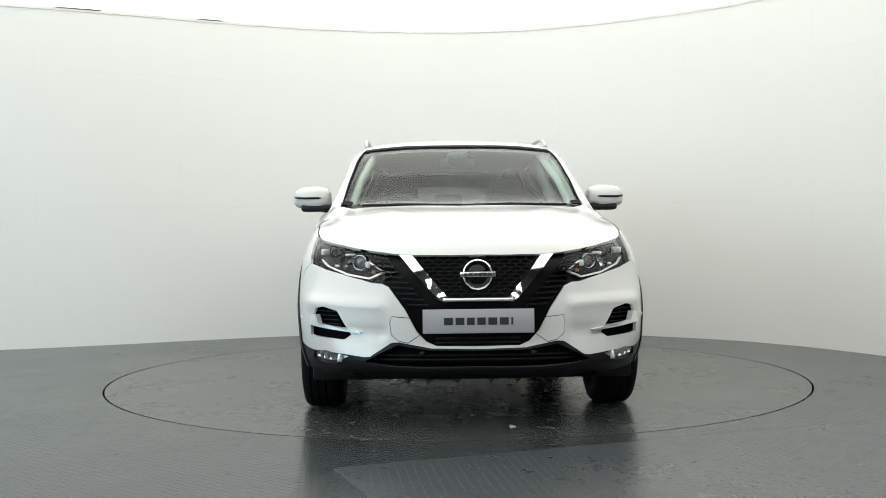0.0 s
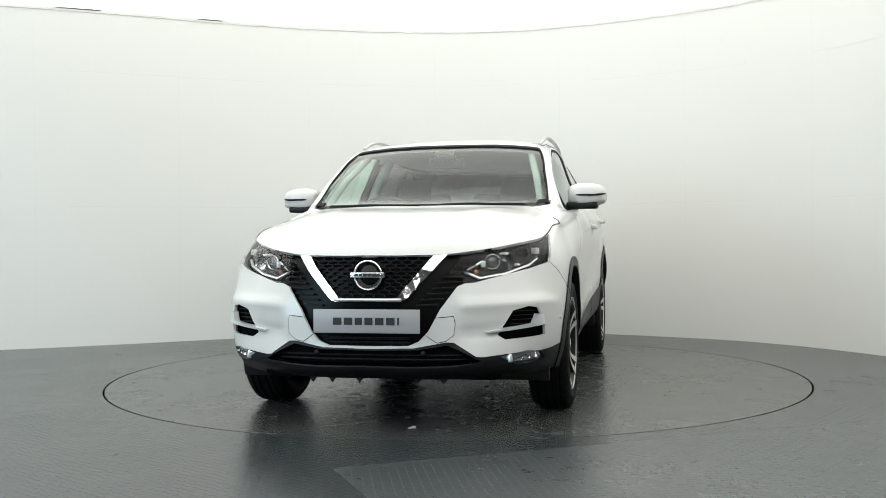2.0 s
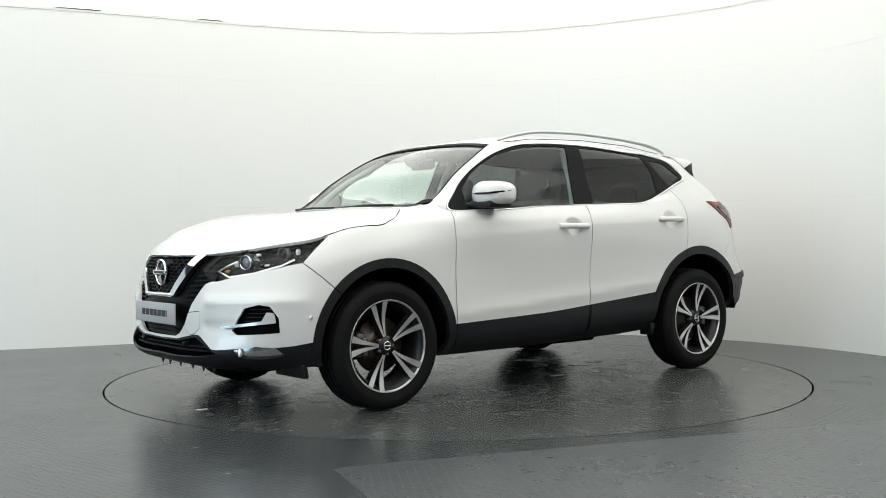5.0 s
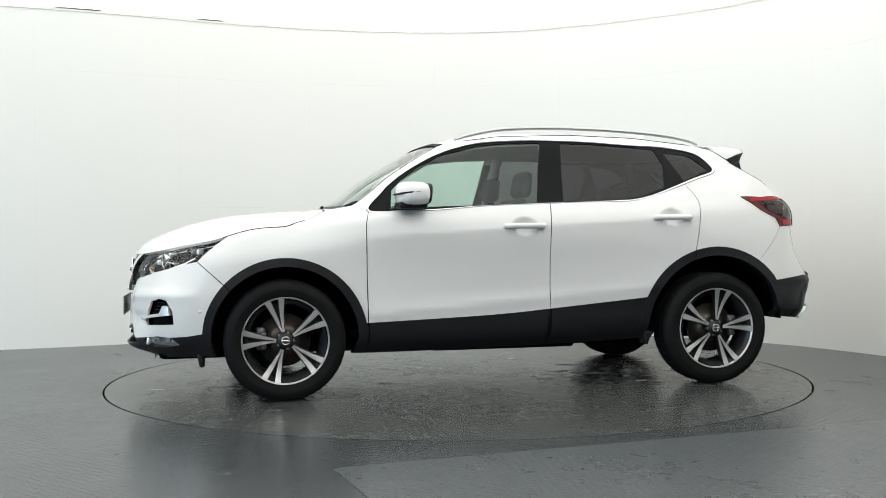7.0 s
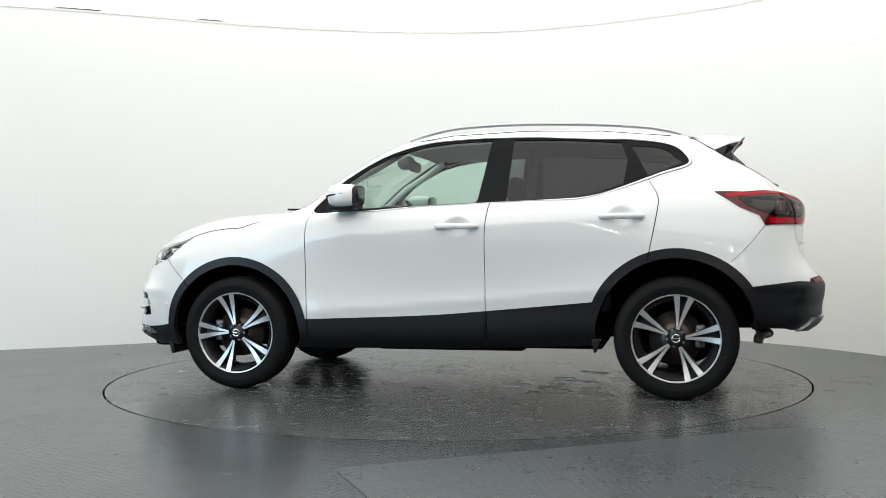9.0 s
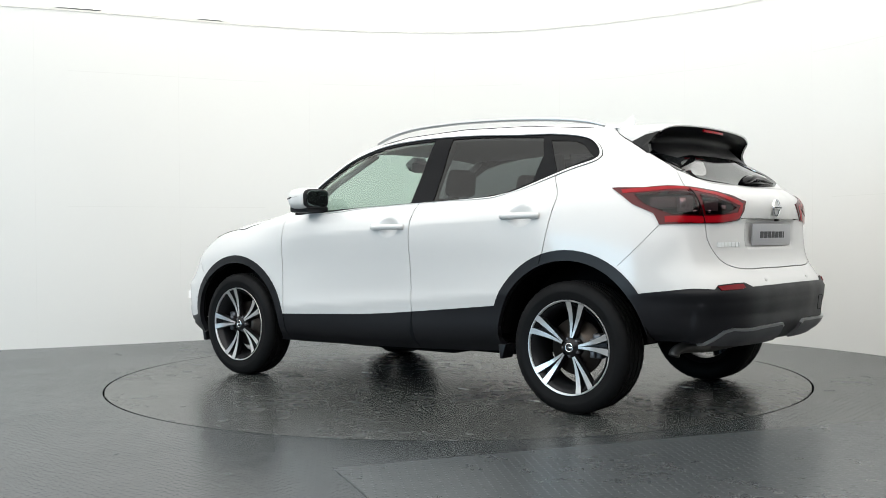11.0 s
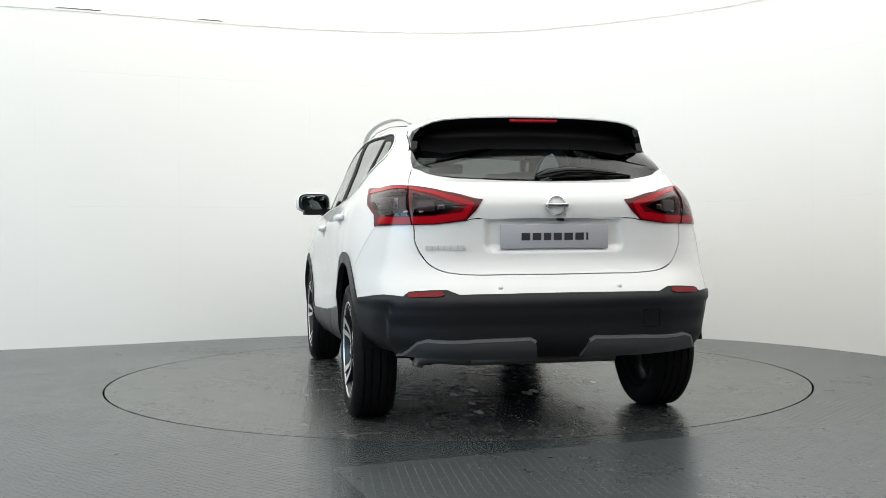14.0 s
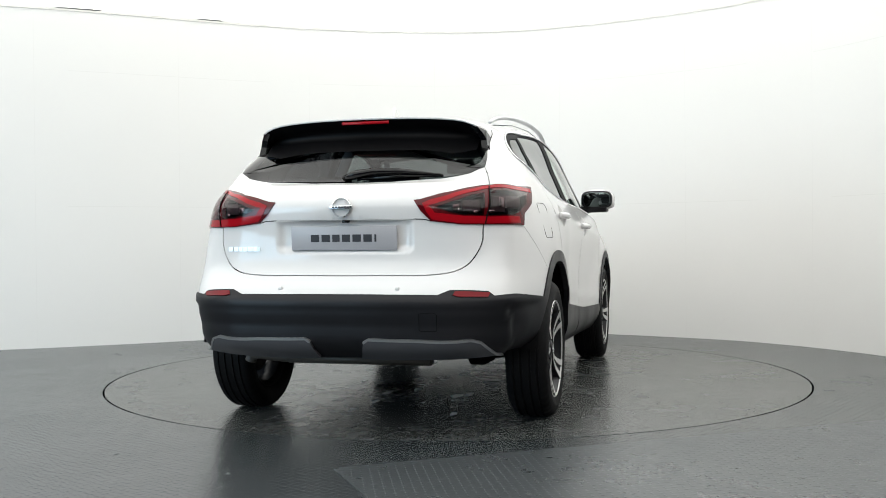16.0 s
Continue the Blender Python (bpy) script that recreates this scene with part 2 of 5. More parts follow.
# the hall behind the camera
HALL = grain(mat("hall_wall_paint", (0.13, 0.13, 0.14), 0.8), 50, 0.05, 0.002, (0, 0), 0.1, 0.6)
slab("wall_south", -12, 12, -14.2, -14.0, 0, 4.5, HALL, "plain grey hall wall", "wall")
slab("wall_east", 12, 12.2, -14, 10, 0, 4.5, HALL, "plain grey hall wall", "wall")
slab("wall_west", -12.2, -12, -14, 10, 0, 4.5, HALL, "plain grey hall wall", "wall")
slab("hall_ceiling", -12, 12, -14, 10, 4.5, 4.6, HALL, "plain grey hall ceiling", "ceiling")


# rows of small lamps under the hall's ceiling, behind the camera
HALL_LAMP = bpy.data.materials.new("lamp_diffuser")
HALL_LAMP.use_nodes = True
_b = HALL_LAMP.node_tree.nodes["Principled BSDF"]
_b.inputs["Emission Color"].default_value = (1.0, 0.97, 0.92, 1)
_b.inputs["Emission Strength"].default_value = 32.0
for lx, ly, lz in ((-2.4, -10.2, 2.75), (-0.9, -10.2, 2.75), (0.6, -10.2, 2.75), (2.1, -10.2, 2.75), (3.6, -10.2, 2.75), (-2.4, -11.4, 2.35), (-0.9, -11.4, 2.35), (2.1, -11.4, 2.35), (3.6, -11.4, 2.35)):
    lamp = tagged(part("hall_lamp", box_mesh(lx - .28, lx + .28, ly - .06, ly + .06, lz, lz + .06), HALL_LAMP, smooth=False), "white glowing tube lamp hung from the hall ceiling", "ceiling lamp", "hall lamps")
    part("stem", box_mesh(lx - .02, lx + .02, ly - .02, ly + .02, lz + .06, 4.5), HALL, lamp, smooth=False)


# a loose cover plate let into the floor before the turntable
def flat_piece(outline, z0, z1):
    bm = bmesh.new()
    a = [bm.verts.new((x, y, z1)) for x, y in outline]
    b = [bm.verts.new((x, y, z0)) for x, y in outline]
    bm.faces.new(a)
    for i in range(len(a)):
        j = (i + 1) % len(a)
        bm.faces.new((a[i], b[i], b[j], a[j]))
    bmesh.ops.recalc_face_normals(bm, faces=bm.faces)
    return bm


tagged(part("floor_plate", flat_piece([(-0.495, -2.802), (2.9, -1.515), (4.4, -5.6), (0.9, -6.4)], -0.01, 0.0035), PLATE, smooth=False), "grey tread plate sheet laid over the floor", "floor plate", kind="structure")

# worn spots where paint lies loose on the turntable
FLAKE = grain(mat("loose_paint", (0.72, 0.72, 0.70), 0.7), 90, 0.3, 0.001, (0.3, 0.6), 0.2, 20)
rng = random.Random(4)
for fx, fy, size in ((-.727, .063, .055), (-.861, .209, .05), (-.863, -.285, .045), (-1.201, .176, .035), (-1.502, .209, .045), (-.923, -.222, .06), (1.93, .176, .03), (-1.51, -.35, .03), (-.45, .5, .035), (.2, -.4, .04),
                     (-.6, -.75, .03), (-1.05, .62, .03), (.55, .3, .03)):
    outline = []
    for k in range(11):
        a = 2 * math.pi * k / 11
        r = size * (0.55 + 0.6 * rng.random())
        outline.append((fx + 1.5 * r * math.cos(a), fy + 0.6 * r * math.sin(a)))
    part("paint_flake", flat_piece(outline, 0.0005, 0.002), FLAKE, turntable, smooth=False)

# board joints on the wall, and dark slots where the ceiling film meets it
JOINT = mat("joint_filler", (0.69, 0.685, 0.66), 0.7)
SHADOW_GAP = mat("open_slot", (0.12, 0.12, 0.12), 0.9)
wall_line = [np.array(p) for p in spline(WALL_PLAN, 24)]
wall_run = np.concatenate([[0], np.cumsum([np.linalg.norm(b - a) for a, b in zip(wall_line, wall_line[1:])])])


def on_wall(s):
    """Place on the wall's face at a run of s metres, and the way out of it."""
    k = min(max(int(np.searchsorted(wall_run, s)) - 1, 0), len(wall_line) - 2)
    f = (s - wall_run[k]) / (wall_run[k + 1] - wall_run[k])
    p = wall_line[k] * (1 - f) + wall_line[k + 1] * f
    d = wall_line[k + 1] - wall_line[k]
    d /= np.linalg.norm(d)
    return p, np.array((d[1], -d[0]))


def wall_strip(name, s0, s1, z0, z1, material, proud=0.0012):
    n = max(2, int((s1 - s0) / 0.15))
    bm = bmesh.new()
    rows = []
    for i in range(n + 1):
        p, o = on_wall(s0 + (s1 - s0) * i / n)
        q, r = p + o * proud, p - o * 0.004
        rows.append([bm.verts.new((c[0], c[1], z)) for c, z in ((q, z0), (q, z1), (r, z1), (r, z0))])
    for a, b in zip(rows, rows[1:]):
        for k in range(4):
            bm.faces.new((a[k], b[k], b[(k + 1) % 4], a[(k + 1) % 4]))
    bmesh.ops.recalc_face_normals(bm, faces=bm.faces)
    return tagged(part(name, bm, material, smooth=False), "faint filled joint between wall boards" if material is JOINT else "dark slot above the wall", "joint", kind="structure")


for z in (1.22, 2.40):
    for s0 in np.arange(2.0, 14.5, 2.44):
        wall_strip("trim", s0 + 0.3 * rng.random(), s0 + 1.2 + 0.9 * rng.random(), z, z + 0.004, JOINT)
for s0 in np.arange(2.0, 14.5, 1.22):
    wall_strip("trim", s0, s0 + 0.002, 0.02, 2.9, JOINT, 0.0006)
for x0, x1 in ((-3.43, -3.10), (-2.36, -2.16)):
    s0, s1 = (float(wall_run[int(np.argmin([abs(p[0] - x) for p in wall_line]))]) for x in (x0, x1))
    wall_strip("trim", s0, s1, CEIL_Z - 0.012, CEIL_Z - 0.001, SHADOW_GAP, 0.003)

# thin cream strip that paints the soft shade along the wall's top
SHADE_BAND = mat("cream_shade_band", (0.715, 0.70, 0.66), 0.7)
wall_strip("trim", 2.0, float(wall_run[-1]) - 0.1, CEIL_Z - 0.030, CEIL_Z - 0.014, SHADE_BAND, 0.006)["label"] = "cream strip coloured as the soft shade under the lit ceiling"
# ---- the car's body: a cage of level lines from nose centre round the left side to tail centre ----
L00 = [(2.06, 0, .235), (2.05, .30, .235), (1.98, .58, .245), (1.86, .76, .26), (1.72, .84, .27), (1.32, .86, .27), (.85, .80, .26), (.25, .775, .262),
       (-.25, .775, .272), (-.80, .80, .295), (-1.32, .85, .34), (-1.72, .80, .395), (-1.97, .71, .392), (-2.04, .55, .385), (-2.07, .3, .375), (-2.075, 0, .375)]
L01 = [(2.225, 0, .30), (2.215, .30, .30), (2.12, .58, .315), (1.95, .775, .335), (1.75, .865, .36), (1.32, .885, .38), (.85, .868, .345), (.25, .855, .345),
       (-.25, .855, .355), (-.8, .868, .385), (-1.32, .89, .42), (-1.75, .855, .445), (-1.99, .738, .45), (-2.10, .56, .44), (-2.135, .3, .44), (-2.14, 0, .44)]
L02 = [(2.215, 0, .42), (2.205, .30, .42), (2.12, .58, .43), (1.96, .79, .44), (1.77, .87, .46), (1.32, .895, .48), (.85, .885, .455), (.25, .87, .455),
       (-.25, .87, .47), (-.8, .885, .50), (-1.32, .90, .53), (-1.76, .875, .54), (-2.015, .752, .55), (-2.125, .565, .55), (-2.16, .3, .55), (-2.165, 0, .55)]
L03 = [(2.225, 0, .56), (2.205, .3, .56), (2.11, .58, .57), (1.94, .80, .58), (1.77, .872, .58), (1.32, .90, .60), (.85, .885, .60), (.25, .868, .60),
       (-.25, .868, .61), (-.8, .885, .63), (-1.32, .905, .65), (-1.76, .875, .65), (-2.015, .752, .655), (-2.115, .565, .66), (-2.15, .3, .66), (-2.155, 0, .66)]
L04 = [(2.215, 0, .70), (2.185, .3, .70), (2.07, .58, .70), (1.89, .79, .70), (1.75, .862, .70), (1.32, .895, .72), (.85, .885, .74), (.25, .878, .74),
       (-.25, .878, .75), (-.8, .888, .76), (-1.32, .90, .77), (-1.75, .86, .78), (-1.96, .74, .78), (-2.04, .56, .78), (-2.065, .3, .78), (-2.07, 0, .78)]
L05 = [(2.19, 0, .83), (2.15, .3, .825), (2.0, .57, .835), (1.83, .765, .85), (1.72, .84, .83), (1.32, .88, .86), (.85, .89, .89), (.25, .893, .90),
       (-.25, .893, .91), (-.8, .895, .92), (-1.32, .89, .93), (-1.73, .84, .94), (-1.92, .735, .94), (-2.02, .56, .93), (-2.05, .3, .93), (-2.055, 0, .93)]
L06 = [(2.10, 0, .92), (2.06, .3, .915), (1.90, .55, .92), (1.72, .73, .93), (1.60, .80, .945), (1.25, .835, .97), (.85, .875, 1.0), (.25, .885, 1.0),
       (-.25, .882, 1.01), (-.8, .88, 1.03), (-1.32, .865, 1.05), (-1.70, .81, 1.07), (-1.92, .71, 1.07), (-2.02, .55, 1.07), (-2.06, .3, 1.07), (-2.07, 0, 1.07)]
L07 = [(1.75, 0, 1.04), (1.72, .29, 1.038), (1.60, .52, 1.03), (1.45, .67, 1.02), (1.32, .74, 1.01), (1.10, .79, 1.045), (.83, .835, 1.06), (.25, .845, 1.085),
       (-.25, .84, 1.10), (-.8, .83, 1.13), (-1.30, .805, 1.17), (-1.62, .755, 1.19), (-1.85, .675, 1.17), (-1.95, .53, 1.16), (-1.98, .28, 1.16), (-1.985, 0, 1.16)]
L08 = [(1.08, 0, 1.112), (1.07, .29, 1.112), (1.02, .50, 1.112), (.97, .62, 1.115), (.935, .685, 1.118), (.90, .745, 1.112), (.835, .793, 1.085), (.25, .81, 1.12),
       (-.25, .805, 1.135), (-.80, .79, 1.165), (-1.25, .755, 1.25), (-1.53, .705, 1.28), (-1.79, .628, 1.262), (-1.865, .50, 1.215), (-1.905, .27, 1.195), (-1.912, 0, 1.19)]
L09 = [(.735, 0, 1.325), (.73, .28, 1.323), (.705, .49, 1.315), (.685, .61, 1.308), (.67, .665, 1.303), (.655, .692, 1.295), (.625, .71, 1.285), (.24, .745, 1.29),
       (-.25, .735, 1.30), (-.76, .72, 1.32), (-1.15, .69, 1.37), (-1.42, .648, 1.38), (-1.615, .602, 1.365), (-1.69, .48, 1.345), (-1.725, .27, 1.345), (-1.735, 0, 1.345)]
L10 = [(.385, 0, 1.515), (.375, .28, 1.512), (.355, .47, 1.503), (.34, .56, 1.497), (.33, .598, 1.492), (.32, .615, 1.487), (.295, .628, 1.483), (.05, .64, 1.503),
       (-.25, .635, 1.52), (-.72, .62, 1.51), (-1.05, .60, 1.495), (-1.28, .578, 1.483), (-1.45, .550, 1.478), (-1.545, .43, 1.475), (-1.575, .25, 1.478), (-1.58, 0, 1.48)]
L11 = [(.12, 0, 1.567), (.115, .25, 1.565), (.10, .38, 1.56), (.085, .43, 1.557), (.07, .455, 1.557), (.05, .47, 1.557), (.02, .48, 1.557), (-.08, .48, 1.565),
       (-.28, .48, 1.57), (-.70, .47, 1.565), (-1.0, .45, 1.55), (-1.2, .42, 1.535), (-1.34, .37, 1.525), (-1.41, .28, 1.522), (-1.44, .16, 1.52), (-1.445, 0, 1.52)]
L12 = [(x, 0, 1.588 - 0.035 * (x + .42) ** 2) for x in (-.05, -.06, -.07, -.08, -.09, -.10, -.12, -.18, -.32, -.68, -.95, -1.12, -1.23, -1.29, -1.31, -1.32)]
CAGE = np.array([L00, L01, L02, L03, L04, L05, L06, L07, L08, L09, L10, L11, L12], float)
NV, NU = CAGE.shape[:2]
# spacing of the cage lines, so that the curves between them run evenly
KU = np.concatenate([[0], np.cumsum(np.linalg.norm(np.diff(CAGE[2:9], axis=1), axis=2).mean(0))])
KV = np.concatenate([[0], np.cumsum(np.linalg.norm(np.diff(CAGE, axis=0), axis=2).mean(1))])
FLIP = np.array([1, -1, 1.0])
GU = np.concatenate([[-KU[1]], KU, [2 * KU[-1] - KU[-2]]])
GV = np.concatenate([[-KV[1]], KV, [2 * KV[-1] - KV[-2]]])


def ghosted():
    g = np.zeros((NV + 2, NU + 2, 3))
    g[1:-1, 1:-1] = CAGE
    g[0, 1:-1] = 2 * CAGE[0] - CAGE[1]
    g[-1, 1:-1] = CAGE[-2] * FLIP
    g[:, 0] = g[:, 2] * FLIP
    g[:, -1] = g[:, -3] * FLIP
    return g


GHOST = ghosted()


def weights(t, knots):
    """Cubic Hermite weights on four neighbouring knots; knots carry one ghost at either end."""
    i = np.clip(np.searchsorted(knots, t, side="right") - 1, 1, len(knots) - 3)
    k0, k1, k2, k3 = knots[i - 1], knots[i], knots[i + 1], knots[i + 2]
    h = k2 - k1
    s = (t - k1) / h
    a, b = 2 * s ** 3 - 3 * s ** 2 + 1, -2 * s ** 3 + 3 * s ** 2
    c, d = (s ** 3 - 2 * s ** 2 + s) * h, (s ** 3 - s ** 2) * h
    # tangents: weighted differences, so that uneven spans don't overshoot
    p = (k2 - k1) / (k2 - k0)
    q = (k3 - k2) / (k3 - k1)
    w = np.stack([-c * p / (k1 - k0),
                  a + c * (p / (k1 - k0) - (1 - p) / h) - d * q / h,
                  b + c * (1 - p) / h + d * (q / h - (1 - q) / (k3 - k2)),
                  d * (1 - q) / (k3 - k2)], -1)
    return i, w


def body(u, v):
    """Places on the body at arrays of cage lengths u (round) and v (up)."""
    iu, wu = weights(np.asarray(u, float), GU)
    iv, wv = weights(np.asarray(v, float), GV)
    out = np.zeros((len(iu), 3))
    for a in range(4):
        for b in range(4):
            out += (wv[:, a] * wu[:, b])[:, None] * GHOST[iv - 1 + a, iu - 1 + b]
    return out


def body_normal(u, v):
    e = 2e-3
    u0, u1 = np.clip(u - e, 0, KU[-1]), np.clip(u + e, 0, KU[-1])
    v0, v1 = np.clip(v - e, 0, KV[-1]), np.clip(v + e, 0, KV[-1])
    n = np.cross(body(u1, v) - body(u0, v), body(u, v1) - body(u, v0))
    n /= np.maximum(np.linalg.norm(n, axis=1), 1e-12)[:, None]
    n[(u < 1e-6) | (u > KU[-1] - 1e-6), 1] = 0
    n[v > KV[-1] - 1e-6, 1] = 0
    return n / np.maximum(np.linalg.norm(n, axis=1), 1e-12)[:, None]
# ---- outlines of panels, lamps and glass on the left side, in the car's own metres (x ahead, y left, z up) ----
HOOD_EDGE = [(2.187, 0.001, 0.834), (2.179, 0.148, 0.833), (2.138, 0.315, 0.836), (2.075, 0.432, 0.845), (1.948, 0.593, 0.87), (1.763, 0.745, 0.905),
    (1.634, 0.788, 0.939), (1.497, 0.795, 0.975)]
HEADLIGHT = [(2.078, 0.432, 0.842), (1.951, 0.593, 0.867), (1.771, 0.743, 0.902), (1.633, 0.794, 0.935), (1.804, 0.815, 0.796), (1.932, 0.723, 0.764),
    (2.04, 0.603, 0.733), (2.116, 0.493, 0.704), (2.133, 0.455, 0.703), (2.148, 0.38, 0.755)]
BUMPER_SEAM = [(1.804, 0.815, 0.796), (1.735, 0.861, 0.733), (1.674, 0.884, 0.677), (1.612, 0.897, 0.614)]
V_OUT = [(2.223, 0.003, 0.619), (2.219, 0.156, 0.617), (2.217, 0.184, 0.628), (2.115, 0.368, 0.837)]
V_IN = [(2.142, 0.306, 0.834), (2.218, 0.143, 0.638), (2.22, 0.116, 0.636), (2.222, 0.003, 0.637)]
GRILLE_EDGE = [(2.078, 0.432, 0.842), (2.148, 0.38, 0.755), (2.133, 0.455, 0.703), (2.151, 0.419, 0.688), (2.193, 0.345, 0.584), (2.207, 0.289,
    0.479), (2.212, 0.243, 0.432), (2.216, 0.194, 0.412), (2.216, 0.005, 0.409)]
INTAKE_TOP = [(2.219, 0.005, 0.396), (2.217, 0.221, 0.401), (2.191, 0.371, 0.429), (2.183, 0.407, 0.427), (2.165, 0.509, 0.36), (2.152, 0.538, 0.358),
    (2.059, 0.694, 0.373), (1.862, 0.83, 0.381)]
FOG = [(2.111, 0.614, 0.358), (2.03, 0.727, 0.38), (1.951, 0.787, 0.374), (1.902, 0.797, 0.332), (2.054, 0.675, 0.318)]
TOW = [(2.202, 0.317, 0.542), (2.181, 0.406, 0.55), (2.18, 0.414, 0.515), (2.182, 0.407, 0.462), (2.191, 0.371, 0.434), (2.2, 0.33, 0.425), (2.209,
    0.27, 0.466)]
GATE_SEAM = [(-1.812, 0.626, 1.25), (-1.868, 0.652, 1.157), (-1.976, 0.652, 0.979), (-1.985, 0.646, 0.9), (-2.007, 0.617,
    0.834), (-2.033, 0.575, 0.787), (-2.062, 0.506, 0.759), (-2.079, 0.4, 0.748), (-2.087, 0.244, 0.747), (-2.091, 0.012, 0.746)]
GATE_FOLD = [(-2.048, 0.422, 0.994), (-2.054, 0.348, 1.004), (-2.064, 0.011, 1.001)]
REAR_BUMPER = [(-1.659, 0.896, 0.625), (-1.765, 0.874, 0.64), (-1.979, 0.794, 0.662), (-2.057, 0.716, 0.656), (-2.061, 0.689, 0.677), (-2.116, 0.525,
    0.681), (-2.137, 0.472, 0.659), (-2.153, 0.24, 0.661), (-2.154, 0.012, 0.662)]
REFLECTOR = [(-2.062, 0.697, 0.67), (-2.116, 0.546, 0.674), (-2.125, 0.537, 0.656), (-2.121, 0.564, 0.649), (-2.075, 0.687, 0.647)]
REAR_TRIM = [(-1.954, 0.716, 0.375), (-2.069, 0.651, 0.449), (-2.092, 0.608, 0.461), (-2.15, 0.153, 0.464), (-2.145, 0.128, 0.451), (-2.083, 0.101,
    0.382), (-2.067, 0.405, 0.377)]
SILL_TOP = [(0.954, 0.886, 0.429), (0.874, 0.885, 0.435), (0.158, 0.869, 0.461), (-0.247, 0.87, 0.491), (-0.881, 0.889, 0.549), (-0.999, 0.895,
    0.562)]
DOOR_FRONT = [(0.833, 0.803, 1.073), (0.851, 0.859, 1.035), (0.859, 0.883, 0.958), (0.858, 0.885, 0.73), (0.854, 0.886, 0.471), (0.855, 0.883, 0.415)]
DOOR_MID = [(-0.331, 0.636, 1.517), (-0.305, 0.724, 1.326), (-0.266, 0.817, 1.119), (-0.245, 0.893, 0.919), (-0.244, 0.87, 0.494)]
DOOR_REAR = [(-1.065, 0.612, 1.485), (-1.17, 0.756, 1.252), (-1.225, 0.818, 1.154), (-1.228, 0.861, 1.076), (-1.181, 0.901, 0.838), (-1.164, 0.902,
    0.779)]
SIDE_WINDOW = [(0.83, 0.801, 1.076), (0.754, 0.747, 1.185), (0.667, 0.716, 1.264), (0.539, 0.688, 1.349), (0.364, 0.666, 1.435), (0.148, 0.64, 1.494),
    (-0.018, 0.638, 1.51), (-0.331, 0.636, 1.517), (-0.559, 0.629, 1.512), (-0.838, 0.626, 1.496), (-1.065, 0.612, 1.485), (-1.241, 0.613, 1.459),
    (-1.345, 0.626, 1.42), (-1.405, 0.671, 1.354), (-1.382, 0.706, 1.317), (-1.258, 0.738, 1.279), (-1.162, 0.76, 1.245), (-1.019, 0.783, 1.194),
    (-0.851, 0.818, 1.147), (-0.689, 0.827, 1.132), (-0.266, 0.817, 1.119), (0.153, 0.832, 1.102), (0.513, 0.843, 1.079)]
GLASS_FRONT = [(0.705, 0.800, 1.092), (0.688, 0.737, 1.205), (0.612, 0.712, 1.282), (0.515, 0.690, 1.345), (0.364, 0.674, 1.421), (0.148, 0.656, 1.479), (-0.016, 0.652, 1.494),
    (-0.257, 0.650, 1.499), (-0.186, 0.809, 1.127), (0.152, 0.816, 1.113)]
GLASS_REAR = [(-0.387, 0.650, 1.503), (-0.556, 0.643, 1.502), (-0.835, 0.639, 1.487), (-1.018, 0.637, 1.475), (-1.058, 0.697, 1.366), (-1.034, 0.769, 1.222), (-0.856, 0.792, 1.166),
    (-0.693, 0.800, 1.147), (-0.357, 0.806, 1.133)]
GLASS_QUARTER = [(-1.075, 0.646, 1.451), (-1.228, 0.639, 1.437), (-1.284, 0.647, 1.415), (-1.369, 0.69, 1.342), (-1.261, 0.726, 1.3), (-1.175, 0.749,
    1.266)]

HOOD_SIDE = [(1.42, .803, .980), (1.31, .812, .990), (1.24, .79, 1.015), (1.18, .755, 1.055), (1.12, .705, 1.09), (1.08, .64, 1.103), (1.10, .45, 1.105), (1.14, .2, 1.106), (1.15, 0, 1.106)]
SCREEN = [(1.05, 0, 1.13), (1.03, .30, 1.132), (.99, .50, 1.132), (.935, .65, 1.13), (.895, .712, 1.135), (.78, .69, 1.22), (.66, .663, 1.305), (.50, .635, 1.40),
          (.365, .598, 1.478), (.37, .45, 1.495), (.385, .25, 1.503), (.395, 0, 1.505)]
COWL = [(1.13, 0, 1.108), (1.08, .45, 1.108), (1.05, .64, 1.108), (.93, .73, 1.115), (.88, .725, 1.14), (.97, .58, 1.14), (1.02, .3, 1.145), (1.03, 0, 1.145)]
TAIL_LAMP = [(-1.54, .80, 1.167), (-1.70, .765, 1.166), (-1.80, .70, 1.158), (-1.86, .657, 1.150), (-1.997, .51, 1.122), (-2.045, .374, 1.093), (-2.05, .34, 1.09),
             (-2.055, .374, 1.041), (-2.048, .422, .994), (-2.019, .561, .978), (-1.974, .655, .977), (-1.892, .754, .976), (-1.807, .803, .972),
             (-1.778, .805, 1.029), (-1.669, .817, 1.075)]
GATE_GLASS = [(-1.925, 0, 1.180), (-1.922, .20, 1.180), (-1.895, .44, 1.192), (-1.860, .56, 1.216), (-1.812, .624, 1.252), (-1.735, .618, 1.292), (-1.64, .600, 1.350),
              (-1.55, .57, 1.42), (-1.55, .45, 1.455), (-1.58, .2, 1.465), (-1.585, 0, 1.465)]
DRL_LOW = [(2.037, .53, .822), (2.112, .453, .767), (2.087, .526, .735), (2.006, .637, .754), (1.894, .745, .794), (1.834, .779, .827)]
DRL_IN = [(2.096, .432, .821), (2.145, .385, .755), (2.134, .449, .708)]
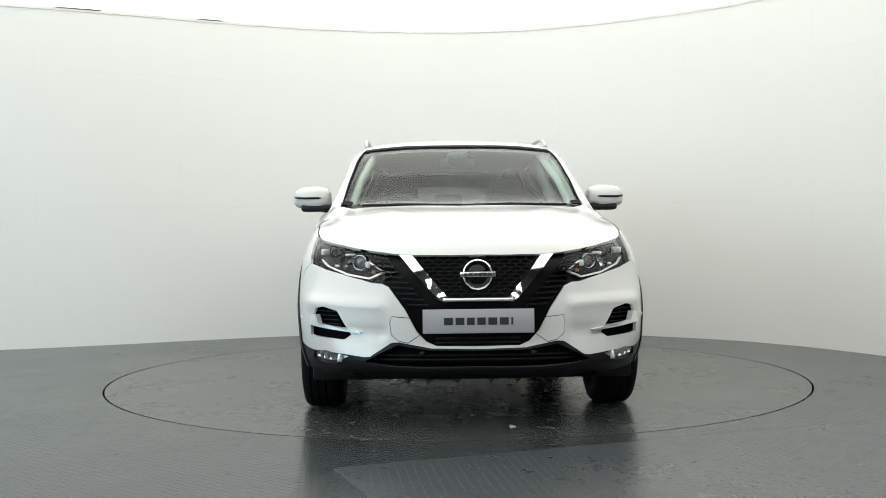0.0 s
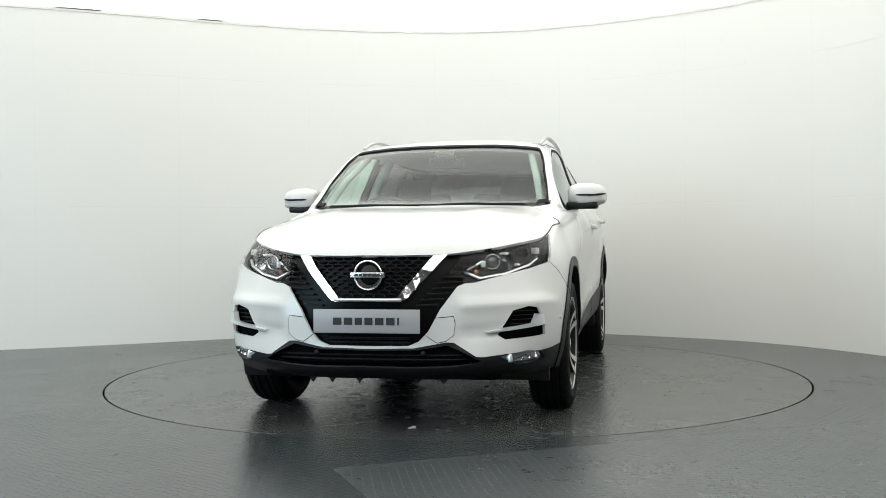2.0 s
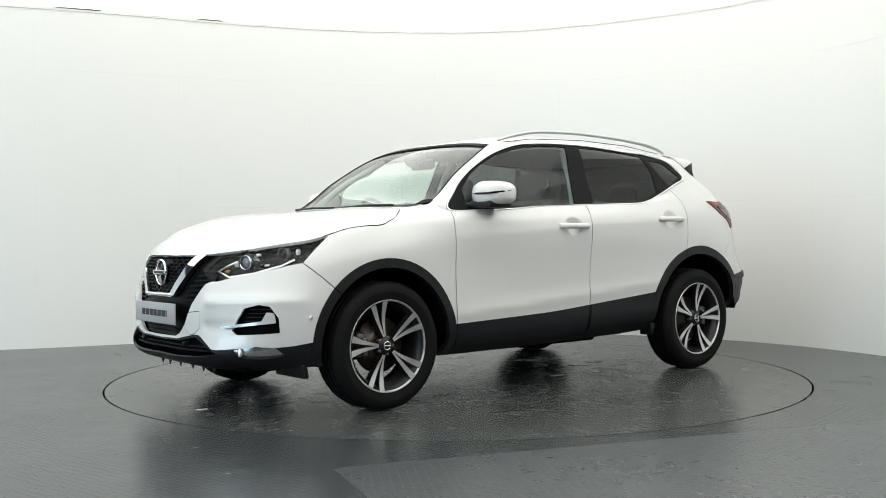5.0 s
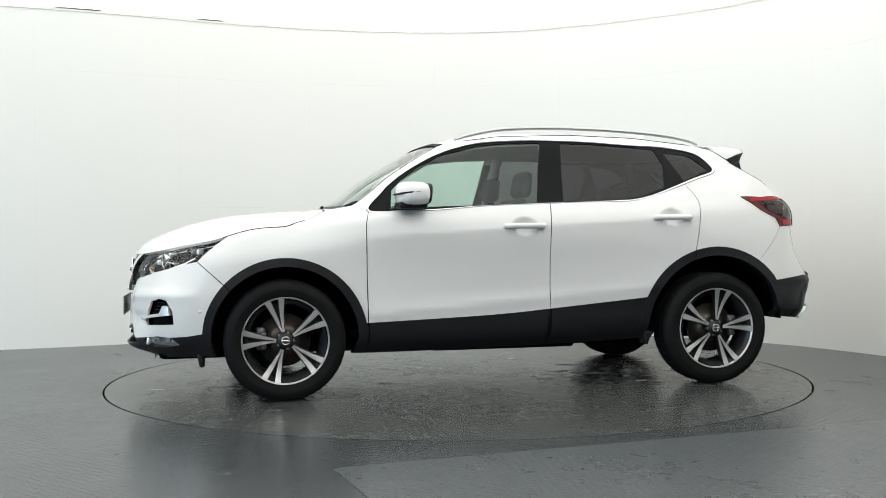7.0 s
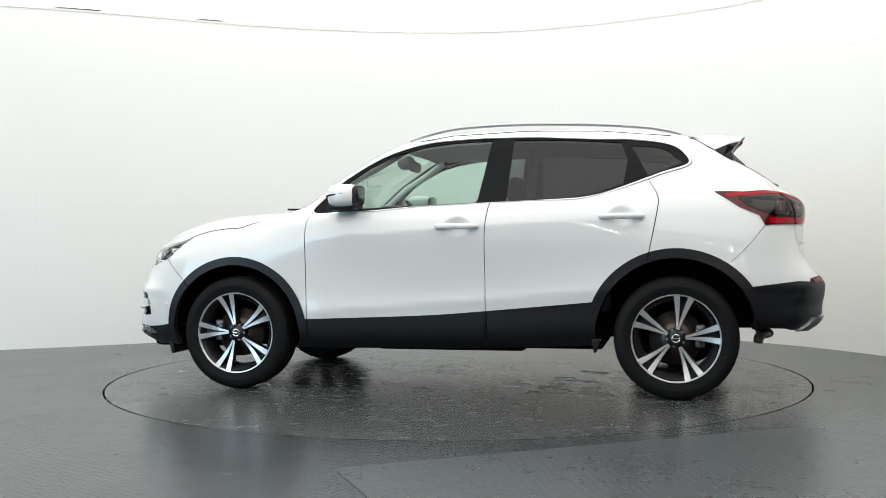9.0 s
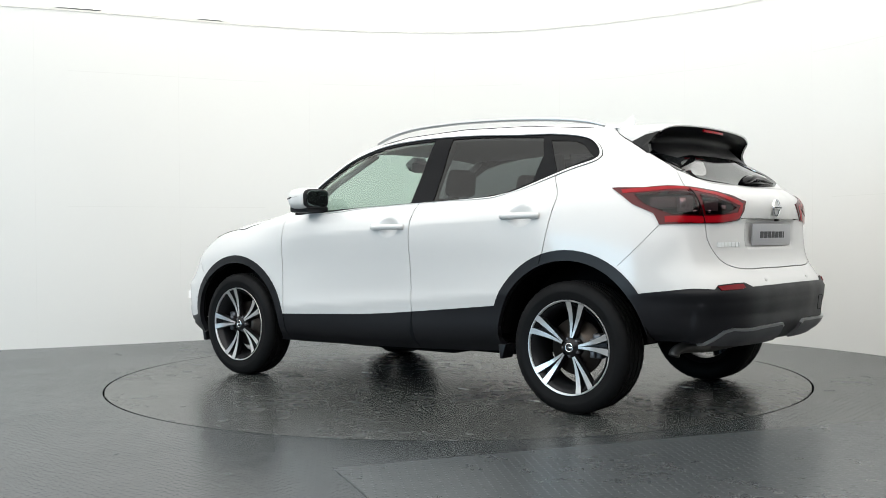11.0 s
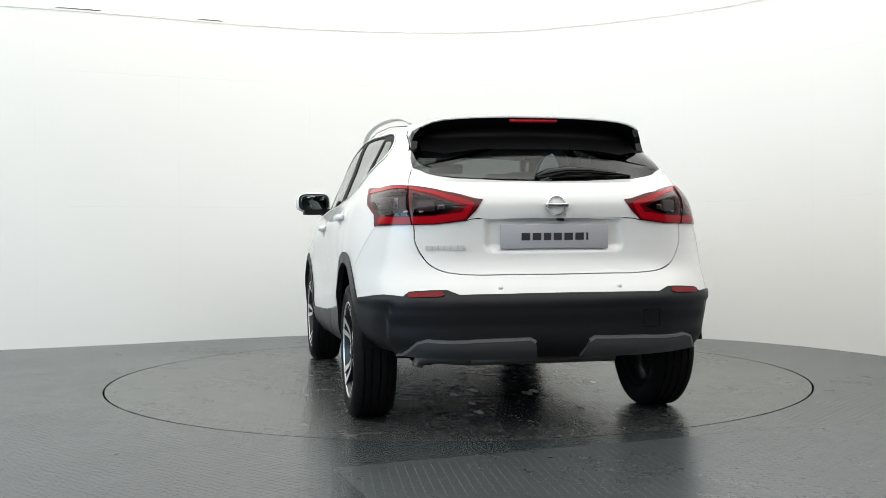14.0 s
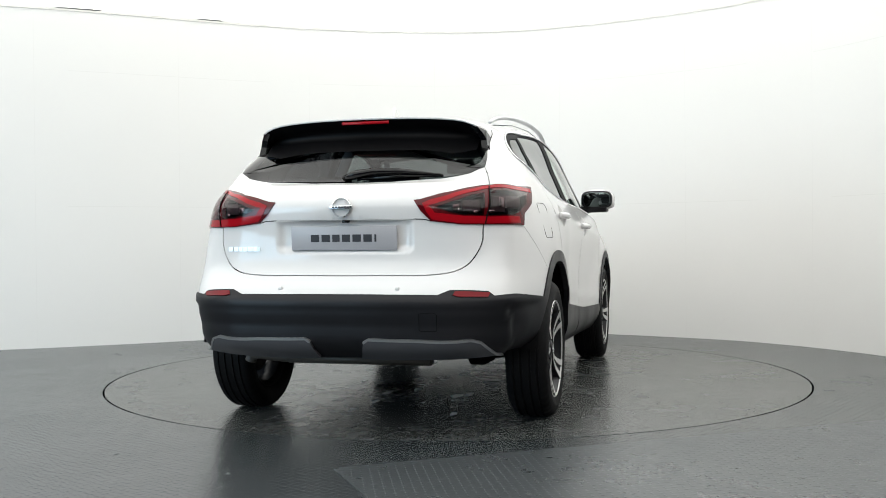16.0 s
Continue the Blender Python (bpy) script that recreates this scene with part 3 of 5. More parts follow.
TAIL_RED = [(-1.60, .80, 1.143), (-1.75, .74, 1.143), (-1.942, .60, 1.122), (-2.021, .49, 1.094), (-2.047, .395, 1.070), (-2.046, .432, 1.018), (-2.02, .561, 1.000), (-1.95, .68, .997), (-1.83, .79, .998)]
BLADE = [(2.135, .548, .476), (2.006, .753, .508), (1.985, .768, .552), (1.958, .790, .548), (1.952, .797, .500), (2.03, .71, .486), (2.128, .556, .467)]
POCKET = [(2.106, .605, .458), (2.06, .667, .570), (2.009, .733, .588), (1.972, .775, .580), (1.941, .804, .521), (1.935, .805, .448), (2.09, .635, .436)]
TRIM_EDGE = [(-1.954, .716, .378), (-2.069, .651, .449), (-2.092, .608, .461), (-2.13, .40, .463), (-2.15, .153, .464), (-2.145, .128, .451)]
LAMP_SIDE_IN = [(-1.90, .652, 1.108), (-1.78, .735, 1.122), (-1.66, .785, 1.122), (-1.72, .795, 1.075), (-1.80, .79, 1.045), (-1.86, .765, 1.020), (-1.955, .664, 1.018)]
LAMP_RED_IN = [(-1.925, .632, 1.102), (-2.015, .507, 1.076), (-2.040, .445, 1.058), (-2.030, .500, 1.034), (-2.01, .56, 1.022), (-1.965, .642, 1.020)]
# ---- panels: the body sheet is cut along the outlines, each piece becomes a panel of its own ----
from mathutils.bvhtree import BVHTree
from mathutils.geometry import barycentric_transform, delaunay_2d_cdt

UE, VE = KU[-1], KV[-1]


def body_tree(nu=200, nv=120):
    us, vs = np.linspace(0, UE, nu), np.linspace(0, VE, nv)
    U, V = [a.ravel() for a in np.meshgrid(us, vs)]
    P = [Vector(p) for p in body(U, V)]
    tris = []
    for j in range(nv - 1):
        for i in range(nu - 1):
            a, b, c, d = j * nu + i, j * nu + i + 1, (j + 1) * nu + i + 1, (j + 1) * nu + i
            tris += [(a, b, c), (a, c, d)]
    return BVHTree.FromPolygons(P, tris), P, tris, U, V


TREE, TP, TT, TU, TV = body_tree()


def uv_of(p):
    """Cage lengths of the body's place nearest to p; places on the middle plane go a little past it."""
    co, _, k, _ = TREE.find_nearest(Vector(p))
    a, b, c = TT[k]
    q = barycentric_transform(co, TP[a], TP[b], TP[c], *(Vector((TU[i], TV[i], 0)) for i in (a, b, c)))
    u, v = q.x, q.y
    if p[1] < 0.016:
        if u < 0.3 * UE and v < VE - 0.2:
            u = -0.05
        elif u > 0.7 * UE and v < VE - 0.2:
            u = UE + 0.05
    return np.array((u, v))


def dense(points, closed=True, step=0.03):
    out = []
    n = len(points)
    for i in range(n if closed else n - 1):
        a, b = np.array(points[i], float), np.array(points[(i + 1) % n], float)
        k = max(1, int(np.linalg.norm(b - a) / step))
        out += [a + (b - a) * j / k for j in range(k)]
    if not closed:
        out.append(np.array(points[-1], float))
    return out


def loop(points, smooth=False):
    if smooth:
        points = spline(points, 5, closed=True)
    return np.array([uv_of(p) for p in dense(points)])


def line(points, smooth=True):
    if smooth:
        points = spline(points, 5)
    return np.array([uv_of(p) for p in dense(points, closed=False)])


def band(uv, width, closed=False):
    """A strip of that width along a line on the sheet."""
    uv = np.array([p for i, p in enumerate(uv) if i == 0 or np.linalg.norm(p - uv[i - 1]) > 1e-4])
    if closed:
        d = np.roll(uv, -1, 0) - np.roll(uv, 1, 0)
    else:
        d = np.gradient(uv, axis=0)
    d /= np.maximum(np.linalg.norm(d, axis=1), 1e-9)[:, None]
    n = np.stack([-d[:, 1], d[:, 0]], 1) * width / 2
    if closed:
        a, b = uv + n, uv - n
        return np.concatenate([a, a[:1], b[:1], b[::-1]])
    return np.concatenate([uv + n, (uv - n)[::-1]])


def circle(cx, r, a0=0, a1=360, n=64):
    return [(cx + r * math.cos(radians(a)), 0.89, 0.345 + r * math.sin(radians(a))) for a in np.linspace(a0, a1, n, endpoint=False)]


def inside(q, poly):
    x, y = q[:, 0], q[:, 1]
    res = np.zeros(len(q), bool)
    x0, y0 = poly[:, 0], poly[:, 1]
    x1, y1 = np.roll(x0, -1), np.roll(y0, -1)
    for a, b, c, d in zip(x0, y0, x1, y1):
        if b == d:
            continue
        hit = ((b > y) != (d > y)) & (x < (c - a) * (y - b) / (d - b) + a)
        res ^= hit
    return res


FRONT_LOW, REAR_LOW = np.array((-.05, -.05)), np.array((UE + .05, -.05))
hood_uv = line(HOOD_EDGE + HOOD_SIDE)
seam_uv = line(BUMPER_SEAM)
tip_uv = uv_of(HEADLIGHT[3])
corner_uv = uv_of(HEADLIGHT[4])
k_tip = int(np.argmin(np.linalg.norm(hood_uv - tip_uv, axis=1)))
door_f, door_m, door_r = line(DOOR_FRONT), line(DOOR_MID), line(DOOR_REAR)
sill_uv = line(SILL_TOP)
window_uv = loop(SIDE_WINDOW, True)
low = lambda u: np.array((u, -.05))
bumper_uv = np.concatenate([[FRONT_LOW], [(-.05, hood_uv[0][1])], hood_uv[:k_tip], [tip_uv, corner_uv], seam_uv, [seam_uv[-1] + (.25, -.2)], [low(seam_uv[-1][0] + .3)]])
fender_uv = np.concatenate([[corner_uv, tip_uv], hood_uv[k_tip:-14], [uv_of((.90, .745, 1.115)), uv_of((.84, .80, 1.078))], door_f, [low(door_f[-1][0])], [low(seam_uv[-1][0] + .3)], seam_uv[::-1]])
belt = [(.834, .796, 1.073), (.513, .843, 1.079), (.153, .833, 1.102), (-.266, .817, 1.119)]
belt_r = [(-.266, .817, 1.119), (-.689, .827, 1.132), (-.851, .818, 1.147), (-1.019, .783, 1.194), (-1.17, .756, 1.25)]
door1_uv = np.concatenate([line(belt), door_m[np.argmin(np.linalg.norm(door_m - uv_of(belt[-1]), axis=1)):], [low(door_m[-1][0])], [low(door_f[-1][0])], door_f[::-1]])
kr = int(np.argmin(np.linalg.norm(door_r - uv_of(belt_r[-1]), axis=1)))
door2_uv = np.concatenate([line(belt_r), door_r[kr:], [low(door_r[-1][0] - .25)], [low(door_m[-1][0])], door_m[::-1][:int(len(door_m) * .62)]])
lowclad_uv = np.concatenate([[FRONT_LOW], line(INTAKE_TOP, False), [uv_of((1.75, .87, .40)), uv_of((1.6, .88, .40)), low(uv_of((1.5, .88, .3))[0])]])
intake_uv = loop([(2.219, 0, .388), (2.215, .23, .392), (2.19, .38, .415), (2.16, .505, .352), (2.15, .54, .335), (2.19, .42, .318), (2.215, .2, .315), (2.22, 0, .315)])
sillclad_uv = np.concatenate([sill_uv, [uv_of((-1.05, .9, .55)), low(uv_of((-1.2, .9, .3))[0]), low(uv_of((1.2, .9, .3))[0]), uv_of((1.1, .9, .42))]])
rear_uv = np.concatenate([line(REAR_BUMPER, False), [REAR_LOW], [low(uv_of((-1.3, .9, .3))[0]), uv_of((-1.5, .9, .6))]])
gate_uv = np.concatenate([line(GATE_SEAM), [(UE + .05, VE - .55)], loop(GATE_GLASS)[-12:-6][::-1]])
roof_uv = np.concatenate([line([(.33, .50, 1.50), (.22, .53, 1.525), (0, .545, 1.545), (-.4, .545, 1.555), (-.9, .52, 1.54), (-1.25, .47, 1.51), (-1.42, .43, 1.505), (-1.5, .3, 1.503), (-1.53, .1, 1.503), (-1.53, 0, 1.503)]),
                          [(UE + .05, VE + .05), (-.05, VE + .05)], [(-.05, uv_of((.36, .1, 1.52))[1])]])

# name, outline, material, offset, depth of its edge, True where both halves are one piece; a later one cuts into the earlier
PANELS = [
    ("body_side", np.array([(-.1, -.1), (UE + .1, -.1), (UE + .1, VE + .1), (-.1, VE + .1)]), PAINT, 0, .012, False),
    ("roof", roof_uv, PAINT, 0, .012, True),
    ("front_bumper", bumper_uv, PAINT, 0, .014, True),
    ("fender", fender_uv, PAINT, 0, .014, False),
    ("front_door", door1_uv, PAINT, 0, .014, False),
    ("rear_door", door2_uv, PAINT, 0, .014, False),
    ("tailgate", gate_uv, PAINT, 0, .014, True),
    ("hood", np.concatenate([hood_uv, [(-.05, hood_uv[-1][1]), (-.05, hood_uv[0][1])]]), PAINT, .001, .016, True),
    ("cowl", loop(COWL), CLAD, -.012, 0, True),
    ("lower_bumper", lowclad_uv, CLAD, 0, .014, True),
    ("sill_cladding", sillclad_uv, CLAD, .006, .02, False),
    ("rear_bumper", rear_uv, CLAD, .008, .03, True),
    ("lower_intake", intake_uv, DARK, -.05, 0, True),
    ("front_arch_trim", loop(circle(1.323, .468)), CLAD, .007, .03, False),
    ("rear_arch_trim", loop(circle(-1.323, .505)), CLAD, .007, .03, False),
    ("", loop(circle(1.323, .418)), None, 0, 0, False),
    ("", loop(circle(-1.323, .450)), None, 0, 0, False),
    ("grille", loop(GRILLE_EDGE + [(2.19, 0, .83)] + HOOD_EDGE[1:4]), GRILLE_BLACK, -.03, 0, True),
    ("v_trim", loop(V_OUT + V_IN), CHROME, .005, .03, True),
    ("headlight_housing", loop(HEADLIGHT), LAMP_DARK, -.05, 0, False),
    ("fog_pocket", loop(POCKET), DARK, -.04, 0, False),
    ("fog_lamp", loop(FOG), LENS, -.012, 0, False),
    ("headlight_strip", band(line(DRL_LOW, False), .009), BRIGHT, -.03, .012, False),
    ("headlight_wing", loop(DRL_IN + [(2.112, .453, .767), (2.05, .52, .822)]), CLEAR_GREY, -.035, 0, False),
    ("tail_lamp", loop(TAIL_LAMP), RED_DARK, .006, .02, False),
    ("tail_light_band", band(line(TAIL_RED, False), .030), RED, .008, .006, False),
    ("inner_tail_lens", loop(LAMP_RED_IN), TAIL_CLEAR, .010, .006, False),
    ("outer_tail_lens", loop(LAMP_SIDE_IN), TAIL_CLEAR, .010, .006, False),
    ("fog_blade", loop(BLADE), BRIGHT, .016, .03, False),
    ("reflector", loop(REFLECTOR), REFLEX, .013, .02, False),
    ("bumper_trim", loop(REAR_TRIM), SATIN, .022, .03, False),
    # brighter silver band painting the highlight along the trim's top edge
    ("trim_edge", band(line(TRIM_EDGE, False), .009), SILVER, .024, .02, False),
    ("window_frame", window_uv, RUBBER_TRIM, -.004, .012, False),
    ("front_window", loop(GLASS_FRONT), GLASS, -.008, 0, False),
    ("rear_window", loop(GLASS_REAR), PRIVACY, -.008, 0, False),
    ("quarter_window", loop(GLASS_QUARTER), PRIVACY, -.008, 0, False),
    ("window_seal", band(window_uv, .028, True), RUBBER_TRIM, -.001, .012, False),
    ("window_trim", band(window_uv, .016, True), BRIGHT, .005, .012, False),
    ("windscreen", loop(SCREEN), SCREEN_GLASS, -.006, 0, True),
    ("screen_frame", band(line(SCREEN[3:], False), .036), RUBBER_TRIM, .001, .006, True),
    ("tailgate_glass", loop(GATE_GLASS), PRIVACY, .002, .008, True),
]
SEAMS = [band(x, w) for x, w in ((seam_uv, .005), (hood_uv, .007), (door_f, .005), (door_m[int(len(door_m) * .38):], .005), (door_r[kr:], .0048), (line(GATE_SEAM), .0055),
                                 (line(GATE_FOLD), .004), (line([(-.25, .87, .49), (-.25, .87, .30)]), .005), (line([(.85, .88, .43), (.85, .87, .30)]), .005))]
SEAMS += [band(loop(TOW), .0035, True), band(line([(-1.807, .803, .972), (-1.72, .845, .87), (-1.62, .885, .77)]), .0026),
          band(line([(-1.86, .657, 1.15), (-1.976, .652, .978)]), .006)]
ROOF_SEAM = band(line([(.33, .545, 1.50), (.0, .565, 1.54), (-.5, .565, 1.55), (-1.0, .54, 1.53), (-1.35, .50, 1.50)]), .006)
SEAMS.append(ROOF_SEAM)


def cut_sheet():
    step = .026
    verts, edges = [], []
    nu, nv = int(UE / step), int(VE / step)
    for j in range(nv + 1):
        for i in range(nu + 1):
            verts.append((UE * i / nu, VE * j / nv))
    for x, z, w, h in ((-.085, .983, .09, .065), (-1.03, 1.031, .09, .065)):
        for a in np.linspace(-w, w, 19):
            for b in np.linspace(-h, h, 15):
                verts.append(tuple(uv_of((x + a, .88, z + b))))
    for i in range(nu):
        edges += [(i, i + 1), (nv * (nu + 1) + i, nv * (nu + 1) + i + 1)]
    for j in range(nv):
        edges += [(j * (nu + 1), (j + 1) * (nu + 1)), (j * (nu + 1) + nu, (j + 1) * (nu + 1) + nu)]
    for poly in [p[1] for p in PANELS[1:]] + SEAMS:
        k = len(verts)
        verts += [tuple(p) for p in poly]
        edges += [(k + i, k + (i + 1) % len(poly)) for i in range(len(poly))]
    out = delaunay_2d_cdt([Vector(v) for v in verts], edges, [], 0, 1e-4)
    uv = np.array([tuple(v) for v in out[0]])
    tri = np.array([tuple(f) for f in out[2]])
    c = uv[tri].mean(1)
    keep = (c[:, 0] > 0) & (c[:, 0] < UE) & (c[:, 1] > 0) & (c[:, 1] < VE)
    tri, c = tri[keep], c[keep]
    owner = np.zeros(len(tri), int)
    for k, p in enumerate(PANELS):
        if k:
            owner[inside(c, p[1])] = k
    soft = {k for k, p in enumerate(PANELS) if p[2] in (PAINT, CLAD, RED_DARK)}
    hard = ~np.isin(owner, list(soft))
    for s in SEAMS:
        owner[inside(c, s) & ~hard] = -1
    uv = np.clip(uv, 0, (UE, VE))
    return uv, tri, owner


UVS, TRIS, OWNER = cut_sheet()


def tent(x, w):
    return np.exp(-(x / (w * .62)) ** 2)


def ease(x, a, b):
    k = np.clip((x - a) / (b - a), 0, 1)
    return k * k * (3 - 2 * k)


def relief(p):
    """How far the sheet is pressed out or in: creases along the doors, cups behind the handles, the plate's recess."""
    x, y, z = p.T
    side = ease(y, .80, .85)
    doors = ease(x, -1.25, -1.0) * (1 - ease(x, .75, .95))
    d = .011 * side * doors * np.exp(-np.sqrt((z - (.972 - .058 * x)) ** 2 + 1e-4) / .055)
    low = .545 - .075 * x
    d += .011 * side * doors * np.exp(-np.sqrt((z - low) ** 2 + 1e-4) / .060) - .004 * side * doors * ease(low - z, .0, .08) * ease(z, .42, .5)
    for hx, hz in ((-.085, .983), (-1.03, 1.031)):
        r2 = ((x - hx) / .085) ** 2 + ((z - hz) / .058) ** 2
        d -= .032 * side * np.clip(1 - r2, 0, 1) ** 1.4
    back = (x < -1.8) * 1.0
    d -= .020 * back * ease(z, .845, .875) * (1 - ease(z, .995, 1.002)) * (1 - ease(np.abs(y), .30, .345))
    d += .006 * back * tent(z - 1.145, .05) * (1 - ease(np.abs(y), .45, .6))
    d += back * (.008 * tent(z - .628, .035) - .008 * tent(z - .52, .06)) * ease(np.abs(x), 1.85, 2.0)
    edge = 2.035 - .42 * (.64 - z)
    d -= .012 * (1 - ease(z, .59, .64)) * ease(-x, 1.62, 1.85) * (1 - ease(-x - edge, -.020, .010))
    nose = ease(x, 1.75, 1.95) * ease(y, .40, .47)
    d += .012 * nose * tent(z - .60 - .02 * (y - .5), .05)
    d -= .012 * nose * tent(z - .47, .06) * (1 - ease(y, .60, .72))
    top = ease(x, 1.15, 1.3) * (1 - ease(x, 1.95, 2.1)) * ease(z, .9, .95)
    d += .010 * top * tent(y - (.30 + .20 * (2.1 - x)), .12)
    return d


def pressed(u, v):
    p = body(u, v)
    return p + OUT * body_normal(u, v) * relief(p)[:, None]


def pressed_normal(u, v):
    e = 3e-3
    u0, u1 = np.clip(u - e, 0, UE), np.clip(u + e, 0, UE)
    v0, v1 = np.clip(v - e, 0, VE), np.clip(v + e, 0, VE)
    n = np.cross(pressed(u1, v) - pressed(u0, v), pressed(u, v1) - pressed(u, v0)) * OUT
    n[(u < 1e-6) | (u > UE - 1e-6), 1] = 0
    n[v > VE - 1e-6, 1] = 0
    return n / np.maximum(np.linalg.norm(n, axis=1), 1e-12)[:, None]


OUT = 1 if body_normal(*[np.array([k]) for k in uv_of((0, .89, .7))])[0][1] > 0 else -1
PLACE, NORMAL = pressed(UVS[:, 0], UVS[:, 1]), pressed_normal(UVS[:, 0], UVS[:, 1])
_w = TRIS[np.argmax(OWNER == 4)]
FACING = 1 if np.cross(PLACE[_w[1]] - PLACE[_w[0]], PLACE[_w[2]] - PLACE[_w[0]])[1] > 0 else -1


def sheet_mesh(name, tri, offset, depth, sides, material):
    """A mesh of the sheet's triangles, moved out by offset, with an edge turned in by depth; sides: 1 left, -1 right."""
    used, flat = np.unique(tri, return_inverse=True)
    flat = flat.reshape(-1, 3)[:, ::FACING]
    p, n = PLACE[used] + NORMAL[used] * offset, NORMAL[used]
    p, n = list(p), list(n)
    faces = [tuple(f) for f in flat]
    if depth:
        count = {}
        for a, b, c in flat:
            for e, o in (((a, b), c), ((b, c), a), ((c, a), b)):
                count.setdefault(tuple(sorted(e)), []).append((e, o))
        for hits in count.values():
            if len(hits) != 1:
                continue
            (a, b), o = hits[0]
            if max(abs(p[a][1]), abs(p[b][1])) < 1e-4:
                continue
            out = (p[a] + p[b]) / 2 - p[o]
            edge = p[b] - p[a]
            out = out - edge * (out @ edge) / max(edge @ edge, 1e-12)
            out = out / max(np.linalg.norm(out), 1e-9)
            k = len(p)
            p += [p[a], p[b], p[b] - n[b] * depth, p[a] - n[a] * depth]
            n += [out] * 4
            faces.append((k + 1, k, k + 3, k + 2))
    P, N, F = np.array(p), np.array(n), faces
    if sides == -1:
        P, N, F = P * FLIP, N * FLIP, [f[::-1] for f in F]
    elif sides == 0:
        k = len(P)
        P, N = np.concatenate([P, P * FLIP]), np.concatenate([N, N * FLIP])
        F = F + [tuple(i + k for i in f[::-1]) for f in F]
    me = bpy.data.meshes.new(name)
    me.from_pydata(P.tolist(), [], F)
    me.polygons.foreach_set("use_smooth", [True] * len(me.polygons))
    me.normals_split_custom_set_from_vertices(N.tolist())
    me.materials.append(material)
    return me


car = tagged(new("car"), "white crossover car with black cladding, standing on a turntable", "car")
BODY = {}
for k, (name, _, material, offset, depth, whole) in enumerate(PANELS):
    mine = TRIS[OWNER == k]
    if not name or not len(mine):
        continue
    for side in ((0,) if whole else (1, -1)):
        ob = new(name, sheet_mesh(name, mine, offset, depth, side, material))
        ob.parent = car
        BODY[name, side] = ob
# near-black sheet added behind the panels, colouring in the shade of their gaps
GLASSES = {k for k, p in enumerate(PANELS) if p[2] in (GLASS, SCREEN_GLASS, PRIVACY) or not p[0] or p[0] in ("screen_frame", "headlight_housing", "lower_intake", "fog_pocket", "grille", "window_frame", "v_trim")}
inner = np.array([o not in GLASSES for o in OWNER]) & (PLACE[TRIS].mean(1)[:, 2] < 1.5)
shell = new("dark_backing", sheet_mesh("dark_backing", TRIS[inner], -.035, 0, 0, DARK))
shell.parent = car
# ---- mesh helpers ----
def box(size, bevel=0.0, m=Matrix(), taper=1.0, segments=2):
    bm = bmesh.new()
    bmesh.ops.create_cube(bm, size=1)
    for v in bm.verts:
        k = taper if v.co.z > 0 else 1
        v.co = Vector((v.co.x * size[0] * k, v.co.y * size[1] * k, v.co.z * size[2]))
    if bevel:
        bmesh.ops.bevel(bm, geom=bm.edges[:], offset=bevel, segments=segments, affect="EDGES", profile=0.5)
    bm.transform(m)
    return bm


def join(*bms):
    out = bmesh.new()
    for b in bms:
        me = bpy.data.meshes.new("tmp")
        b.to_mesh(me)
        b.free()
        out.from_mesh(me)
        bpy.data.meshes.remove(me)
    return out


def lathe(profile, n=64, axis="y"):
    """A profile of (radius, along) turned round the axis."""
    bm = bmesh.new()
    rings = []
    for i in range(n):
        a = 2 * math.pi * i / n
        c, s = math.cos(a), math.sin(a)
        if axis == "y":
            rings.append([bm.verts.new((r * c, h, r * s)) for r, h in profile])
        elif axis == "x":
            rings.append([bm.verts.new((h, r * c, r * s)) for r, h in profile])
        else:
            rings.append([bm.verts.new((r * c, r * s, h)) for r, h in profile])
    for i in range(n):
        a, b = rings[i], rings[(i + 1) % n]
        for k in range(len(profile) - 1):
            bm.faces.new((a[k], a[k + 1], b[k + 1], b[k]))
    bmesh.ops.remove_doubles(bm, verts=bm.verts, dist=1e-6)
    bmesh.ops.recalc_face_normals(bm, faces=bm.faces)
    return bm


def tube(path, radius, n=12, flat=1.0, up=(0, 0, 1)):
    """A tube along a path; radius: a number or one for each point; flat: height over width."""
    pts = [Vector(p) for p in path]
    bm = bmesh.new()
    rings = []
    for i, p in enumerate(pts):
        d = (pts[min(i + 1, len(pts) - 1)] - pts[max(i - 1, 0)]).normalized()
        s = d.cross(Vector(up)).normalized()
        t = s.cross(d)
        r = radius[i] if isinstance(radius, (list, tuple)) else radius
        rings.append([bm.verts.new(p + s * r * math.cos(2 * math.pi * k / n) + t * r * flat * math.sin(2 * math.pi * k / n)) for k in range(n)])
    for a, b in zip(rings, rings[1:]):
        for k in range(n):
            bm.faces.new((a[k], a[(k + 1) % n], b[(k + 1) % n], b[k]))
    bm.faces.new(rings[0][::-1]), bm.faces.new(rings[-1])
    bmesh.ops.recalc_face_normals(bm, faces=bm.faces)
    return bm


def prism(outline, thick, bevel=0.0):
    """A flat outline in the x-z plane with thickness along y."""
    bm = bmesh.new()
    a = [bm.verts.new((x, -thick / 2, z)) for x, z in outline]
    b = [bm.verts.new((x, thick / 2, z)) for x, z in outline]
    bm.faces.new(a), bm.faces.new(b[::-1])
    for i in range(len(a)):
        j = (i + 1) % len(a)
        bm.faces.new((a[i], b[i], b[j], a[j]))
    bmesh.ops.recalc_face_normals(bm, faces=bm.faces)
    if bevel:
        bmesh.ops.bevel(bm, geom=bm.edges[:], offset=bevel, segments=2, affect="EDGES", profile=0.5)
    return bm


